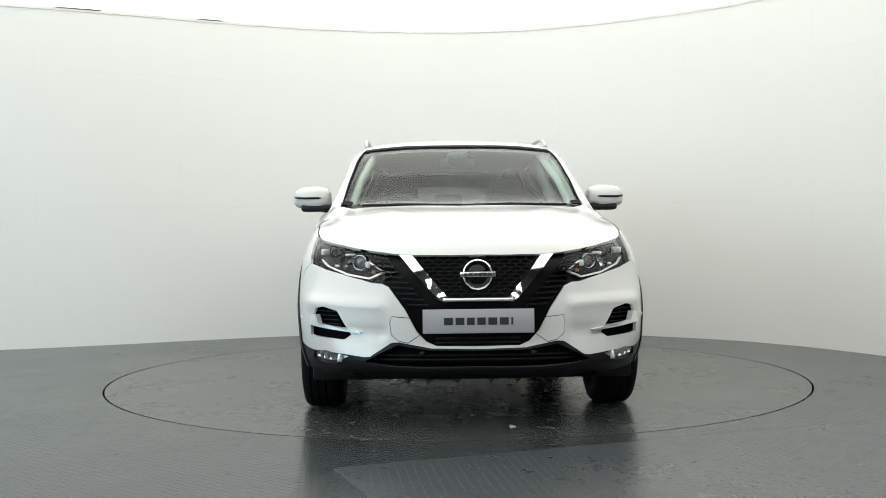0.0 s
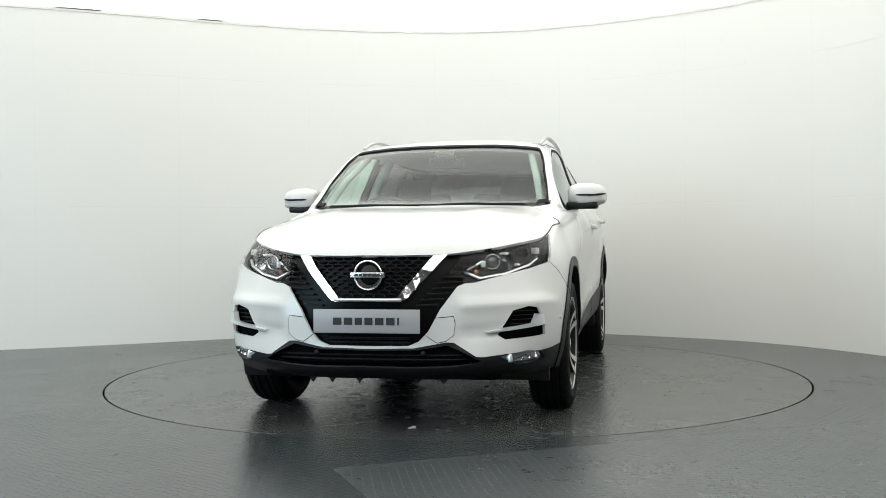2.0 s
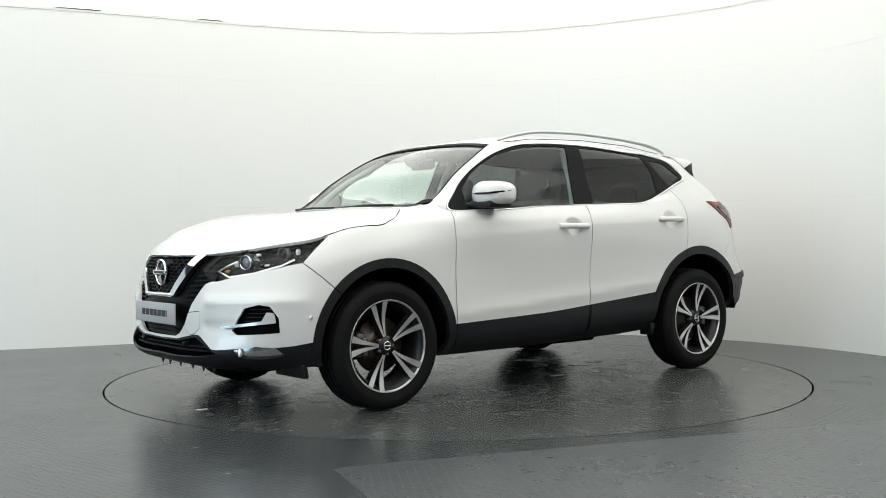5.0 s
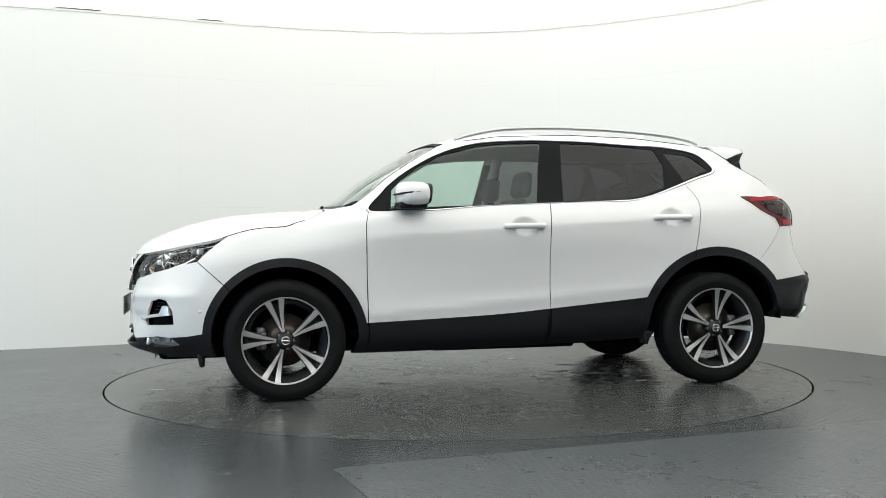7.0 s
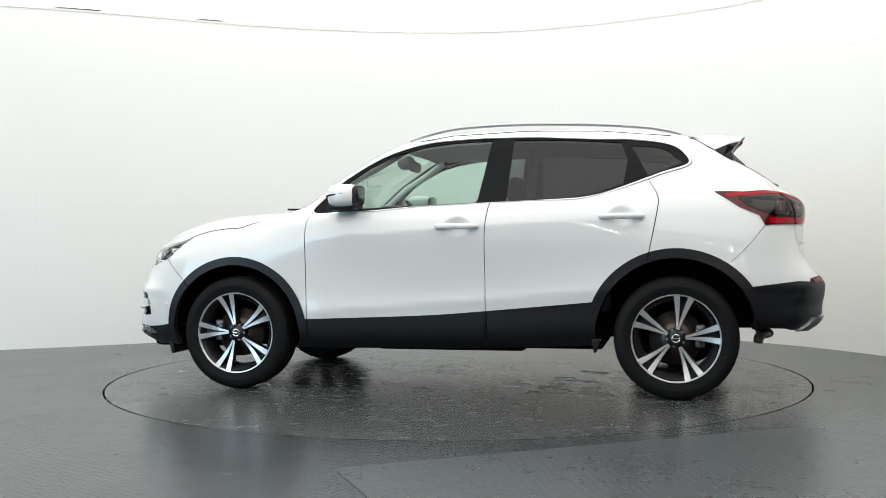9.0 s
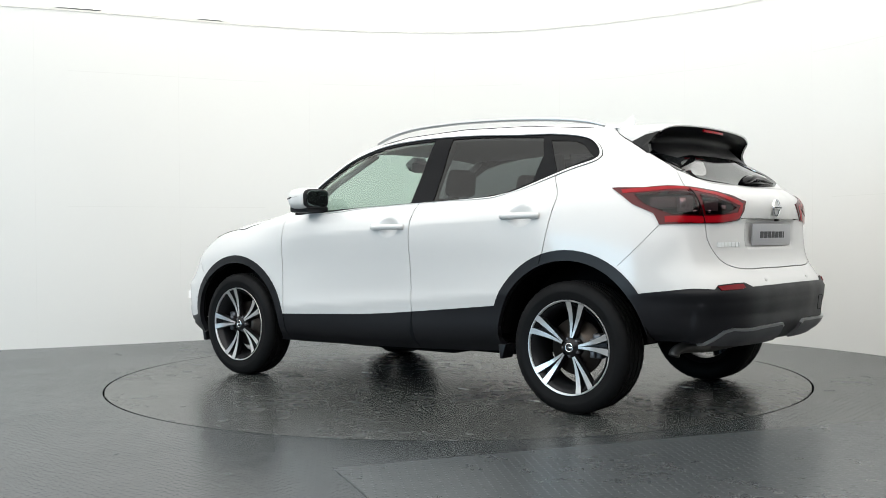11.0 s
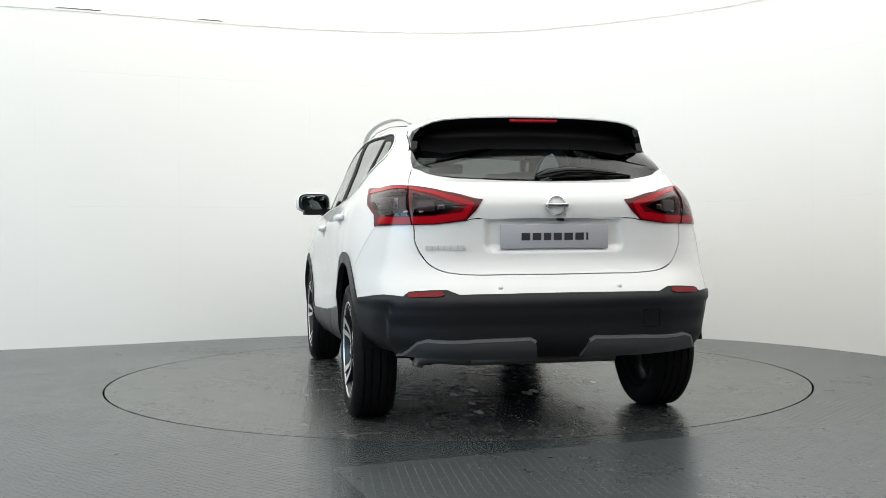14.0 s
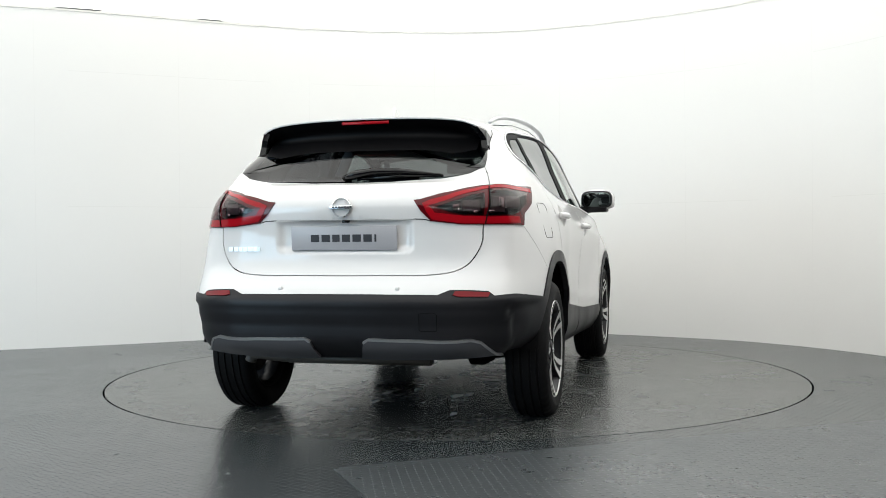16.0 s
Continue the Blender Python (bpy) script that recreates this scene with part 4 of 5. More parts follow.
def crisp(ob, angle=35):
    """Smooth faces with sharp edges past the angle."""
    ob.data.set_sharp_from_angle(angle=radians(angle))
    return ob


def nose_x(y, z):
    """The body's front at a height and distance from the middle."""
    hit = TREE.ray_cast(Vector((3, abs(y), z)), Vector((-1, 0, 0)))
    return hit[0].x if hit[0] else 2.1


def tail_x(y, z):
    hit = TREE.ray_cast(Vector((-3, abs(y), z)), Vector((1, 0, 0)))
    return hit[0].x if hit[0] else -2.05


def on_body(p, off):
    """The body's place nearest to p, moved out by off, and the way out of it there."""
    q = uv_of(p)[None, :]
    n = pressed_normal(q[:, 0], q[:, 1])[0]
    return pressed(q[:, 0], q[:, 1])[0] + n * off, n


def side_y(x, z):
    hit = TREE.ray_cast(Vector((x, 2, z)), Vector((0, -1, 0)))
    return hit[0].y if hit[0] else .88


# ---- wheels ----
def tyre_mesh():
    prof = [(.236, -.085), (.262, -.104), (.295, -.108), (.322, -.102), (.336, -.090), (.3425, -.080)]
    for g in (-.058, -.021, .021, .058):
        prof += [(.345, g - .006), (.338, g - .0045), (.338, g + .0045), (.345, g + .006)]
    prof += [(.3425, .080), (.336, .090), (.329, .0965), (.327, .0975), (.322, .102), (.295, .108), (.289, .1085), (.286, .1075), (.262, .104), (.246, .098), (.236, .085)]
    bm = lathe(prof, 180)
    # sipes across both shoulders
    for v in bm.verts:
        r = math.hypot(v.co.x, v.co.z)
        k = round(math.degrees(math.atan2(v.co.z, v.co.x)) / 2) % 4
        if k == 0 and r > .328 and abs(v.co.y) > .06:
            v.co.x, v.co.z = v.co.x * (1 - .0022 / r), v.co.z * (1 - .0022 / r)
    return bm


def blade(side):
    """One of the two arms of a spoke: thin at the hub, wide at the rim, its face cut bright."""
    bm = bmesh.new()
    r0, r1 = .052, .240
    a0, a1 = side * radians(5.0), side * radians(9.6)
    face, back = [], []
    for k in range(6):
        f = k / 5
        r = r0 + (r1 - r0) * f
        a = a0 + (a1 - a0) * f
        w = .0045 + .0125 * f
        c = Vector((-math.sin(a) * r, 0, math.cos(a) * r))
        t = Vector((math.cos(a), 0, math.sin(a)))
        y = .082 + .022 * f - .012 * math.sin(math.pi * f)
        face.append((c - t * w + Vector((0, y, 0)), c + t * w + Vector((0, y, 0))))
        back.append((c - t * (w + .006) + Vector((0, y - .035, 0)), c + t * (w + .006) + Vector((0, y - .035, 0))))
    return face, back


def spoke_meshes():
    bright, dark = bmesh.new(), bmesh.new()
    for side in (-1, 1):
        face, back = blade(side)
        fv = [[bright.verts.new(p) for p in pair] for pair in face]
        for a, b in zip(fv, fv[1:]):
            bright.faces.new((a[0], a[1], b[1], b[0]))
        dv = [[dark.verts.new(p) for p in (f[0], f[1], q[1], q[0])] for f, q in zip(face, back)]
        for a, b in zip(dv, dv[1:]):
            for k in (1, 2, 3):
                dark.faces.new((a[k], a[(k + 1) % 4], b[(k + 1) % 4], b[k]))
    # web between the arms, set back
    web = [(-.012, .0, .075), (.012, .0, .075), (.043, 0, .232), (-.043, 0, .232)]
    vs = [dark.verts.new((x, .060, z)) for x, _, z in web]
    dark.faces.new(vs)
    for b in (bright, dark):
        bmesh.ops.recalc_face_normals(b, faces=b.faces)
    return bright, dark


def build_wheel(x, y, turn, rear):
    rim = lathe([(.236, -.085), (.228, -.08), (.205, -.06), (.198, -.02), (.205, .05), (.222, .085), (.232, .096)], 72)
    wheel = crisp(part("wheel", rim, ALLOY_DARK, car, "five twin-spoke alloy wheel with bright cut faces"))
    wheel.location = (x, y, .345)
    if y < 0:
        wheel.rotation_euler = (0, 0, math.pi)
    crisp(part("tyre", tyre_mesh(), RUBBER, wheel, "black road tyre with four tread grooves"), 30)
    crisp(part("rim_edge", lathe([(.238, .096), (.242, .101), (.246, .102), (.2485, .098), (.247, .093), (.238, .090)], 96), ALLOY, wheel))
    for k in range(5):
        bright, dark = spoke_meshes()
        m = Matrix.Rotation(radians(turn + 72 * k), 4, "Y")
        bright.transform(m), dark.transform(m)
        s = part("spoke", dark, ALLOY_DARK, wheel)
        part("spoke_face", bright, ALLOY, s, smooth=False)
    part("hub", lathe([(.0, .088), (.024, .088), (.027, .084), (.030, .080), (.046, .075), (.054, .060), (.054, .02)], 40), ALLOY_DARK, wheel)
    cap = lathe([(.019, .0885), (.0215, .0905), (.024, .0885)], 32)
    part("hub_ring", join(cap, box((.040, .003, .008), .001, Matrix.Translation((0, .090, 0)))), CHROME, wheel)
    for k in range(5):
        a = radians(turn + 36 + 72 * k)
        nut = lathe([(0, .076), (.008, .076), (.010, .072), (.010, .05)], 12)
        nut.transform(Matrix.Translation((.046 * math.sin(a), 0, .046 * math.cos(a))))
        part("wheel_nut", nut, SATIN, wheel)
    part("brake_disc", lathe([(.05, .030), (.09, .030), (.092, .012), (.150, .012), (.150, -.01), (.06, -.01)], 48), DISC, wheel)
    cal = join(box((.055, .06, .13), .012, Matrix.Translation((.135 if not rear else -.135, .01, .01))), box((.03, .03, .04), .008, Matrix.Translation((.120 if not rear else -.12, .045, .03))),
               box((.03, .03, .04), .008, Matrix.Translation((.120 if not rear else -.12, .045, -.03))))
    part("brake_caliper", cal, SATIN, wheel)
    return wheel


# spokes: degrees clockwise from upright, as the left side is seen
for x, turn in ((1.323, 15.0), (-1.323, -11.0)):
    for y in (.782, -.782):
        build_wheel(x, y, turn if y > 0 else turn + 30, x < 0)


# ---- wheel housings and underside ----
def housing(x, y, r):
    bm = bmesh.new()
    rings = []
    for a in np.linspace(6, 174, 26):
        c, s = math.cos(radians(a)), math.sin(radians(a))
        rings.append([bm.verts.new((x + r * c, yy, .345 + r * s)) for yy in (y * .865, y * .60)])
    for a, b in zip(rings, rings[1:]):
        bm.faces.new((a[0], a[1], b[1], b[0]))
    bm.faces.new([g[1] for g in rings])
    return bm


for x, r in ((1.323, .424), (-1.323, .456)):
    for y in (1, -1):
        part("wheel_housing", housing(x, y, r), DARK, car)
for y in (1, -1):
    strut = join(tube([(1.30, y * .60, .30), (1.30, y * .58, .75)], .035), tube([(1.30, y * .60, .50), (1.30, y * .585, .72)], .055))
    part("suspension_strut", strut, DARK, car)
    arm = join(tube([(-1.33, y * .72, .33), (-1.30, y * .30, .30)], .03), tube([(-1.45, y * .55, .30), (-1.45, y * .52, .62)], .026), box((.25, .10, .05), .02, Matrix.Translation((-1.33, y * .5, .29))))
    part("suspension_arm", arm, DARK, car)
    part("air_deflector", box((.03, .30, .085), .01, pose(1.79, y * .66, .245, 0, 12)), CLAD, car)
    part("mud_edge", prism([(-.03, .05), (.02, .05), (.010, -.03), (-.004, -.03)], .10, .004), CLAD, car).location = (-.875, y * .80, .285)
under = join(box((2.6, 1.16, .06), .02, Matrix.Translation((.40, 0, .275))), box((.9, 1.45, .05), .02, Matrix.Translation((.0, 0, .268))), box((.50, 1.0, .10), .04, Matrix.Translation((-1.62, 0, .425))),
             box((.5, 1.2, .10), .03, Matrix.Translation((1.78, 0, .28))))
part("underbody", under, DARK, car)
muffler = join(tube([(-1.84, -.36, .335), (-1.84, .36, .335)], .046, 16, .62), tube(spline([(-1.84, .30, .335), (-1.84, .42, .340), (-1.82, .51, .346), (-1.80, .56, .344), (-1.785, .592, .330), (-1.78, .604, .306)], 4), .028, 14))
part("exhaust_pipe", muffler, EXHAUST, car, "dull steel exhaust with a turned-down tail pipe")
for y in (-.33, -.23, -.09, .07, .20, .33):
    part("deflector_tooth", prism([(-.02, 0), (.02, 0), (0, -.028)], .004, 0), CLAD, car).matrix_local = pose(2.06, y, .238, 0, 0, 90)

# ---- nose: grille, badge, plate, lamps ----
def letter_bars(widths, gap, height, deep):
    """Plain bars in place of the letters of a name."""
    total = sum(widths) + gap * (len(widths) - 1)
    bms, x = [], -total / 2
    for w in widths:
        bms.append(box((w, deep, height), .0, Matrix.Translation((x + w / 2, 0, 0))))
        x += w + gap
    return bms


def plate(parent, m, label):
    board = crisp(part("number_plate", box((.520, .008, .112), .003), SMOKE, parent, label))
    board.matrix_local = m
    for bar in letter_bars([.041, .041, .035, .039, .041, .041, .009], .0125, .034, .002):
        part("plate_bar", bar, INK, board, smooth=False).location = (0, -.005, 0)
    return board


plate(car, pose(2.246, 0, .529, 0, 0, 90), "plain grey show plate with a row of dark bars")
plate(car, pose(-2.052, 0, .920, 3, 0, -90), "plain grey show plate with a row of dark bars")


def badge(x, z, r, sign, parent):
    ring = lathe([(r * .84, 0), (r * .86, .006), (r * .92, .010), (r, .006), (r * 1.0, 0), (r * .84, 0)], 48, "x")
    bar = box((.016, r * 2.36, r * .36), .003, Matrix.Translation((.008, 0, 0)))
    ob = crisp(part("badge", join(ring, bar), CHROME_SATIN, parent, "round chrome badge with a crossbar"))
    ob.location = (x, 0, z)
    if sign < 0:
        ob.rotation_euler = (0, 0, math.pi)
    plaque = part("badge_panel", lathe([(0, .002), (r * .86, .002), (r * .86, -.01)], 40, "x"), GLOSS if sign > 0 else PAINT, ob)
    for bars in letter_bars([r * .24] * 6, r * .07, r * .17, .002):
        bars.transform(Matrix.Translation((.0165, 0, 0)) @ Matrix.Rotation(math.pi / 2, 4, "Z"))
        part("badge_bar", bars, INK, ob, smooth=False)
    return ob


badge(2.205, .745, .0715, 1, car)
badge(-2.075, 1.063, .047, -1, car)
# highlight on the chrome V's lower edge, added as a light tube, and sensors in the bumper's flanks
part("v_highlight", tube([(nose_x(y, .628) + .006, y, .628) for y in np.linspace(-.165, .165, 13)], .0075, 8), BRIGHT, car)
for s in (1, -1):
    flank = part("parking_sensor", lathe([(0, .003), (.009, .003), (.011, .0), (.011, -.02)], 20, "y"), PAINT, car)
    flank.location = (1.791, s * (side_y(1.791, .521) + .001), .521)
    if s < 0:
        flank.rotation_euler = (0, 0, math.pi)


def point_in(poly, y, z):
    c = False
    for (y0, z0), (y1, z1) in zip(poly, poly[1:] + poly[:1]):
        if (z0 > z) != (z1 > z) and y < (y1 - y0) * (z - z0) / (z1 - z0) + y0:
            c = not c
    return c


def ribbon(bm, a, b, width, back, deep=.012):
    """A thin bar between two points of the nose, a little behind its skin."""
    d = Vector((0, b[0] - a[0], b[1] - a[1])).normalized()
    s = Vector((0, -d.z, d.y)) * width / 2
    vs = []
    for y, z in (a, b):
        x = nose_x(y, z) - back
        for k in (-1, 1):
            for dx in (0, -deep):
                vs.append(bm.verts.new((x + dx, y + s.y * k, z + s.z * k)))
    a0, a1, a2, a3, b0, b1, b2, b3 = vs
    for f in ((a0, b0, b2, a2), (a1, a0, a2, a3), (a0, a1, b1, b0), (a2, b2, b3, a3)):
        bm.faces.new(f)


def honeycomb():
    """Wide six-sided cells within the chrome V."""
    zone = [(-.29, .825), (-.13, .645), (.13, .645), (.29, .825)]
    bm = bmesh.new()
    cw, ch = .052, .0225
    seen = set()
    for j in range(-1, 14):
        for i in range(-8, 9):
            cy, cz = (i + .5 * (j % 2)) * cw, .645 + j * ch * .78
            hexa = [(cy - cw * .5, cz - ch * .26), (cy - cw * .5, cz + ch * .26), (cy, cz + ch * .52), (cy + cw * .5, cz + ch * .26), (cy + cw * .5, cz - ch * .26), (cy, cz - ch * .52)]
            for a, b in zip(hexa, hexa[1:] + hexa[:1]):
                mid = ((a[0] + b[0]) / 2, (a[1] + b[1]) / 2)
                key = (round(mid[0], 3), round(mid[1], 3))
                if key in seen or not point_in(zone, *mid) or math.hypot(mid[0], mid[1] - .742) < .084:
                    continue
                seen.add(key)
                ribbon(bm, a, b, .0048, .012)
    bmesh.ops.recalc_face_normals(bm, faces=bm.faces)
    return bm


HEX = mat("grille_plastic", (0.006, 0.006, 0.0065), 0.5, 0.0, Specular_IOR_Level=0.2)
part("grille_mesh", honeycomb(), HEX, car, "black honeycomb grille mesh", smooth=False)
for s in (1, -1):
    for k in range(8):
        z = .60 + .026 * k
        y0 = .225 + (z - .617) * .92 + .02
        y1 = min(y0 + .105, .345 + .09 * (z - .584) / .12)
        bm = bmesh.new()
        ribbon(bm, (s * y0, z), (s * y1, z + .004), .0075, .010, .015)
        part("grille_slat", bm, HEX, car, smooth=False)
for z in (.345, .365):
    part("intake_bar", tube([(nose_x(y, z) - .036, y, z) for y in np.linspace(-.46, .46, 24)], .0045, 8), HEX, car)
for z in (.425, .445):
    part("grille_bar", tube([(nose_x(y, z) - .02, y, z) for y in np.linspace(-.2, .2, 9)], .005, 8), HEX, car)
for s in (1, -1):
    sens = part("parking_sensor", lathe([(0, .006), (.011, .006), (.013, .0), (.013, -.03)], 20, "x"), CLAD, car)
    sens.location = (nose_x(.262, .378) - .02, s * .262, .376)
    sens = part("parking_sensor", lathe([(0, .003), (.010, .003), (.011, .0), (.011, -.02)], 20, "x"), PAINT, car)
    sens.location, sens.rotation_euler = (tail_x(.285, .688) - .001, s * .283, .688), (0, 0, math.pi)


def lamp_unit(cx, cy, cz, r, s, bright):
    """A lamp within the headlight: a ring, a bowl and a bulging lens, facing ahead and a little outwards."""
    m = Matrix.Translation((cx, s * cy, cz)) @ Matrix.Rotation(radians(s * 22), 4, "Z")
    ring = lathe([(r * .86, .012), (r * .93, .018), (r, .012), (r, -.02)], 6 if not bright else 32, "x")
    ring.transform(m)
    ob = part("lamp_ring", ring, LENS if bright else SATIN, BODY["headlight_housing", s])
    ball = lathe([(r * math.sin(a) * .78, .016 * math.cos(a)) for a in np.linspace(0, math.pi / 2, 7)], 32, "x")
    ball.transform(m)
    part("projector_lens", ball, CLEAR_GREY if bright else GLOSS, BODY["headlight_housing", s])


headlight_tri = TRIS[np.isin(OWNER, [k for k, p in enumerate(PANELS) if p[0].startswith("headlight")])]
for s in (1, -1):
    lamp_unit(1.836, .680, .838, .038, s, False)
    lamp_unit(1.982, .556, .800, .038, s, True)
    bowl = lathe([(.004, -.03), (.03, -.018), (.045, .005)], 24, "x")
    bowl.transform(Matrix.Translation((1.955, s * .618, .793)))
    part("reflector_bowl", bowl, LENS, BODY["headlight_housing", s])
    bulb = box((.02, .018, .016), .005, Matrix.Translation((2.06, s * .492, .755)))
    part("indicator_bulb", bulb, AMBER, BODY["headlight_housing", s])
    cover = new("lamp_cover", sheet_mesh("lamp_cover", headlight_tri, .001, 0, s, COVER))
    cover.parent = BODY["headlight_housing", s]
    cover.visible_shadow = False
    for k in range(3):
        b = lathe([(0, .0), (.012, .004), (.018, .012)], 20, "x")
        b.transform(Matrix.Translation((2.015 - .035 * k, s * (.70 + .03 * k), .352 + .004 * k)))
        part("fog_bulb", b, CHROME, BODY["fog_lamp", s])
    drl = box((.02, .055, .042), .008, pose(2.072, s * .642, .345, s * 10, 0, -s * 28))
    part("fog_block", drl, BRIGHT, BODY["fog_lamp", s])
    # mesh lines within the bumper pocket
    for z in (.505, .525, .545, .565):
        bm = bmesh.new()
        ribbon(bm, (s * (.655 + (z - .505) * .35), z), (s * .785, z), .004, .022)
        part("pocket_bar", bm, HEX, car, smooth=False)
    # reflector cells behind the smoked tail lens, and the dark joint between its halves
    for p, w, h, metal in (((-1.80, .745, 1.082), .13, .055, SATIN), ((-1.885, .69, 1.065), .075, .075, SATIN), ((-1.875, .695, 1.07), .030, .050, LENS), ((-1.915, .66, 1.035), .030, .014, LENS),
                           ((-1.965, .585, 1.060), .085, .050, SATIN), ((-2.005, .525, 1.057), .030, .024, LENS), ((-1.955, .60, 1.035), .022, .014, LENS)):
        co, n = on_body(p, -.020 if metal is SATIN else -.012)
        turn = math.degrees(math.atan2(n[1], n[0]))
        cell = box((.012, w, h), .004, Matrix.Translation((co[0], s * co[1], co[2])) @ Matrix.Rotation(radians(s * turn), 4, "Z"))
        part("lamp_unit", cell, metal, BODY["tail_lamp", s])
    joint = [on_body(p, .010)[0] for p in dense([(-1.885, .650, 1.138), (-1.93, .650, 1.06), (-1.972, .654, .980)], False, .02)]
    part("lens_joint", tube([(x, s * y, z) for x, y, z in joint], .0028, 8), DARK, BODY["tail_lamp", s])

# rear emblem as plain bars
for bar in letter_bars([.026, .024, .022, .024, .026, .024, .006], .005, .022, .004):
    part("emblem_bar", bar, BRIGHT, BODY["tailgate", 0], smooth=False).matrix_local = Matrix.Translation((-2.035, .512, .872)) @ Matrix.Rotation(radians(-90 - 12), 4, "Z")
part("camera_button", box((.02, .035, .014), .004, Matrix.Translation((-2.075, -.02, .998))), GLOSS, car)

# fuel flap in the right flank, and the towing cover in the rear bumper: fine joints round them
def rounded(cx, cz, w, h, lean, r, n=6):
    pts = []
    for k, (sx, sz) in enumerate(((1, 1), (-1, 1), (-1, -1), (1, -1))):
        for a in np.linspace(k * 90, k * 90 + 90, n):
            px, pz = sx * (w - r) + r * math.cos(radians(a)), sz * (h - r) + r * math.sin(radians(a))
            pts.append((cx + px + lean * pz, cz + pz))
    return pts + pts[:1]


part("fuel_flap_joint", tube([(x, -(side_y(x, z) + .0005), z) for x, z in rounded(-1.50, 1.0, .080, .085, -.12, .025)], .0013, 6), DARK, car)
part("towing_cover_joint", tube([(tail_x(y, z) - .0085, y, z) for y, z in rounded(-.431, .541, .040, .040, 0, .008)], .0014, 6), DARK, car)

# ---- door mirrors, handles, rails, fin ----
# the dim reflection in the mirror pane is put into its dark colour
MIRROR_PANE = mat("dark_reflection_mirror", (0.09, 0.11, 0.11), 0.02, 1.0)


def oval_plate(thick, hy, hz, m, n=28):
    """A plate facing along x with an outline between an ellipse and a rectangle, its rim rounded."""
    bm = bmesh.new()
    rings = []
    for x, k in ((-thick / 2, .93), (-thick / 4, 1), (thick / 4, 1), (thick / 2, .93)):
        ring = []
        for i in range(n):
            c, q = math.cos(2 * math.pi * i / n), math.sin(2 * math.pi * i / n)
            ring.append(bm.verts.new((x, k * hy * math.copysign(abs(c) ** .55, c), k * hz * math.copysign(abs(q) ** .55, q))))
        rings.append(ring)
    for a, b in zip(rings, rings[1:]):
        for i in range(n):
            bm.faces.new((a[i], a[(i + 1) % n], b[(i + 1) % n], b[i]))
    bm.faces.new(rings[0]), bm.faces.new(rings[-1])
    bmesh.ops.recalc_face_normals(bm, faces=bm.faces)
    bm.transform(m)
    return bm


def mirror(s):
    bm = bmesh.new()
    rings = []
    n = 20
    # sections across the car, from the foot outwards: place, half length, half height
    for y, hx, z0, z1, cx in ((.800, .060, 1.125, 1.205, .590), (.815, .085, 1.110, 1.230, .590), (.86, .102, 1.102, 1.245, .592), (.92, .102, 1.103, 1.243, .590),
                              (.965, .092, 1.110, 1.232, .582), (.988, .072, 1.122, 1.216, .575), (.997, .036, 1.14, 1.192, .57)):
        ring = []
        for k in range(n):
            a = 2 * math.pi * k / n
            c, q = math.cos(a), math.sin(a)
            e = .55
            px = cx + hx * math.copysign(abs(c) ** e, c) * (1.0 if c > 0 else .85)
            pz = (z0 + z1) / 2 + (z1 - z0) / 2 * math.copysign(abs(q) ** .7, q)
            ring.append(bm.verts.new((px, s * (.80 + (y - .80) * 1.16), pz)))
        rings.append(ring)
    for a, b in zip(rings, rings[1:]):
        for k in range(n):
            bm.faces.new((a[k], a[(k + 1) % n], b[(k + 1) % n], b[k]))
    bm.faces.new(rings[0]), bm.faces.new(rings[-1])
    bmesh.ops.recalc_face_normals(bm, faces=bm.faces)
    cap = part("door_mirror", bm, PAINT, car, "white door mirror on a black foot")
    foot = join(box((.165, .185, .040), .012, pose(.600, s * .885, 1.108)), tube([(.64, s * .78, 1.085), (.62, s * .84, 1.100), (.61, s * .90, 1.106)], [.035, .03, .02], 12, .6))
    part("mirror_foot", foot, CLAD, cap)
    pts = [(.694, .845, 1.170), (.696, .90, 1.169), (.690, .94, 1.169), (.672, .970, 1.172), (.63, .988, 1.177), (.56, .991, 1.184), (.505, .980, 1.188)]
    part("mirror_strip", tube([(a, s * (.80 + (b - .80) * 1.16), c) for a, b, c in spline(pts, 3)], [.0025] + [.007] * 17 + [.003], 8, .9), GLOSS, cap)
    part("mirror_back", oval_plate(.022, .104, .060, pose(.510, s * .912, 1.173, 0, -4, 0)), CLAD, cap, smooth=False)
    pane = oval_plate(.004, .090, .050, pose(.4975, s * .912, 1.173, 0, -4, 0))
    part("mirror_glass", pane, MIRROR_PANE, cap)


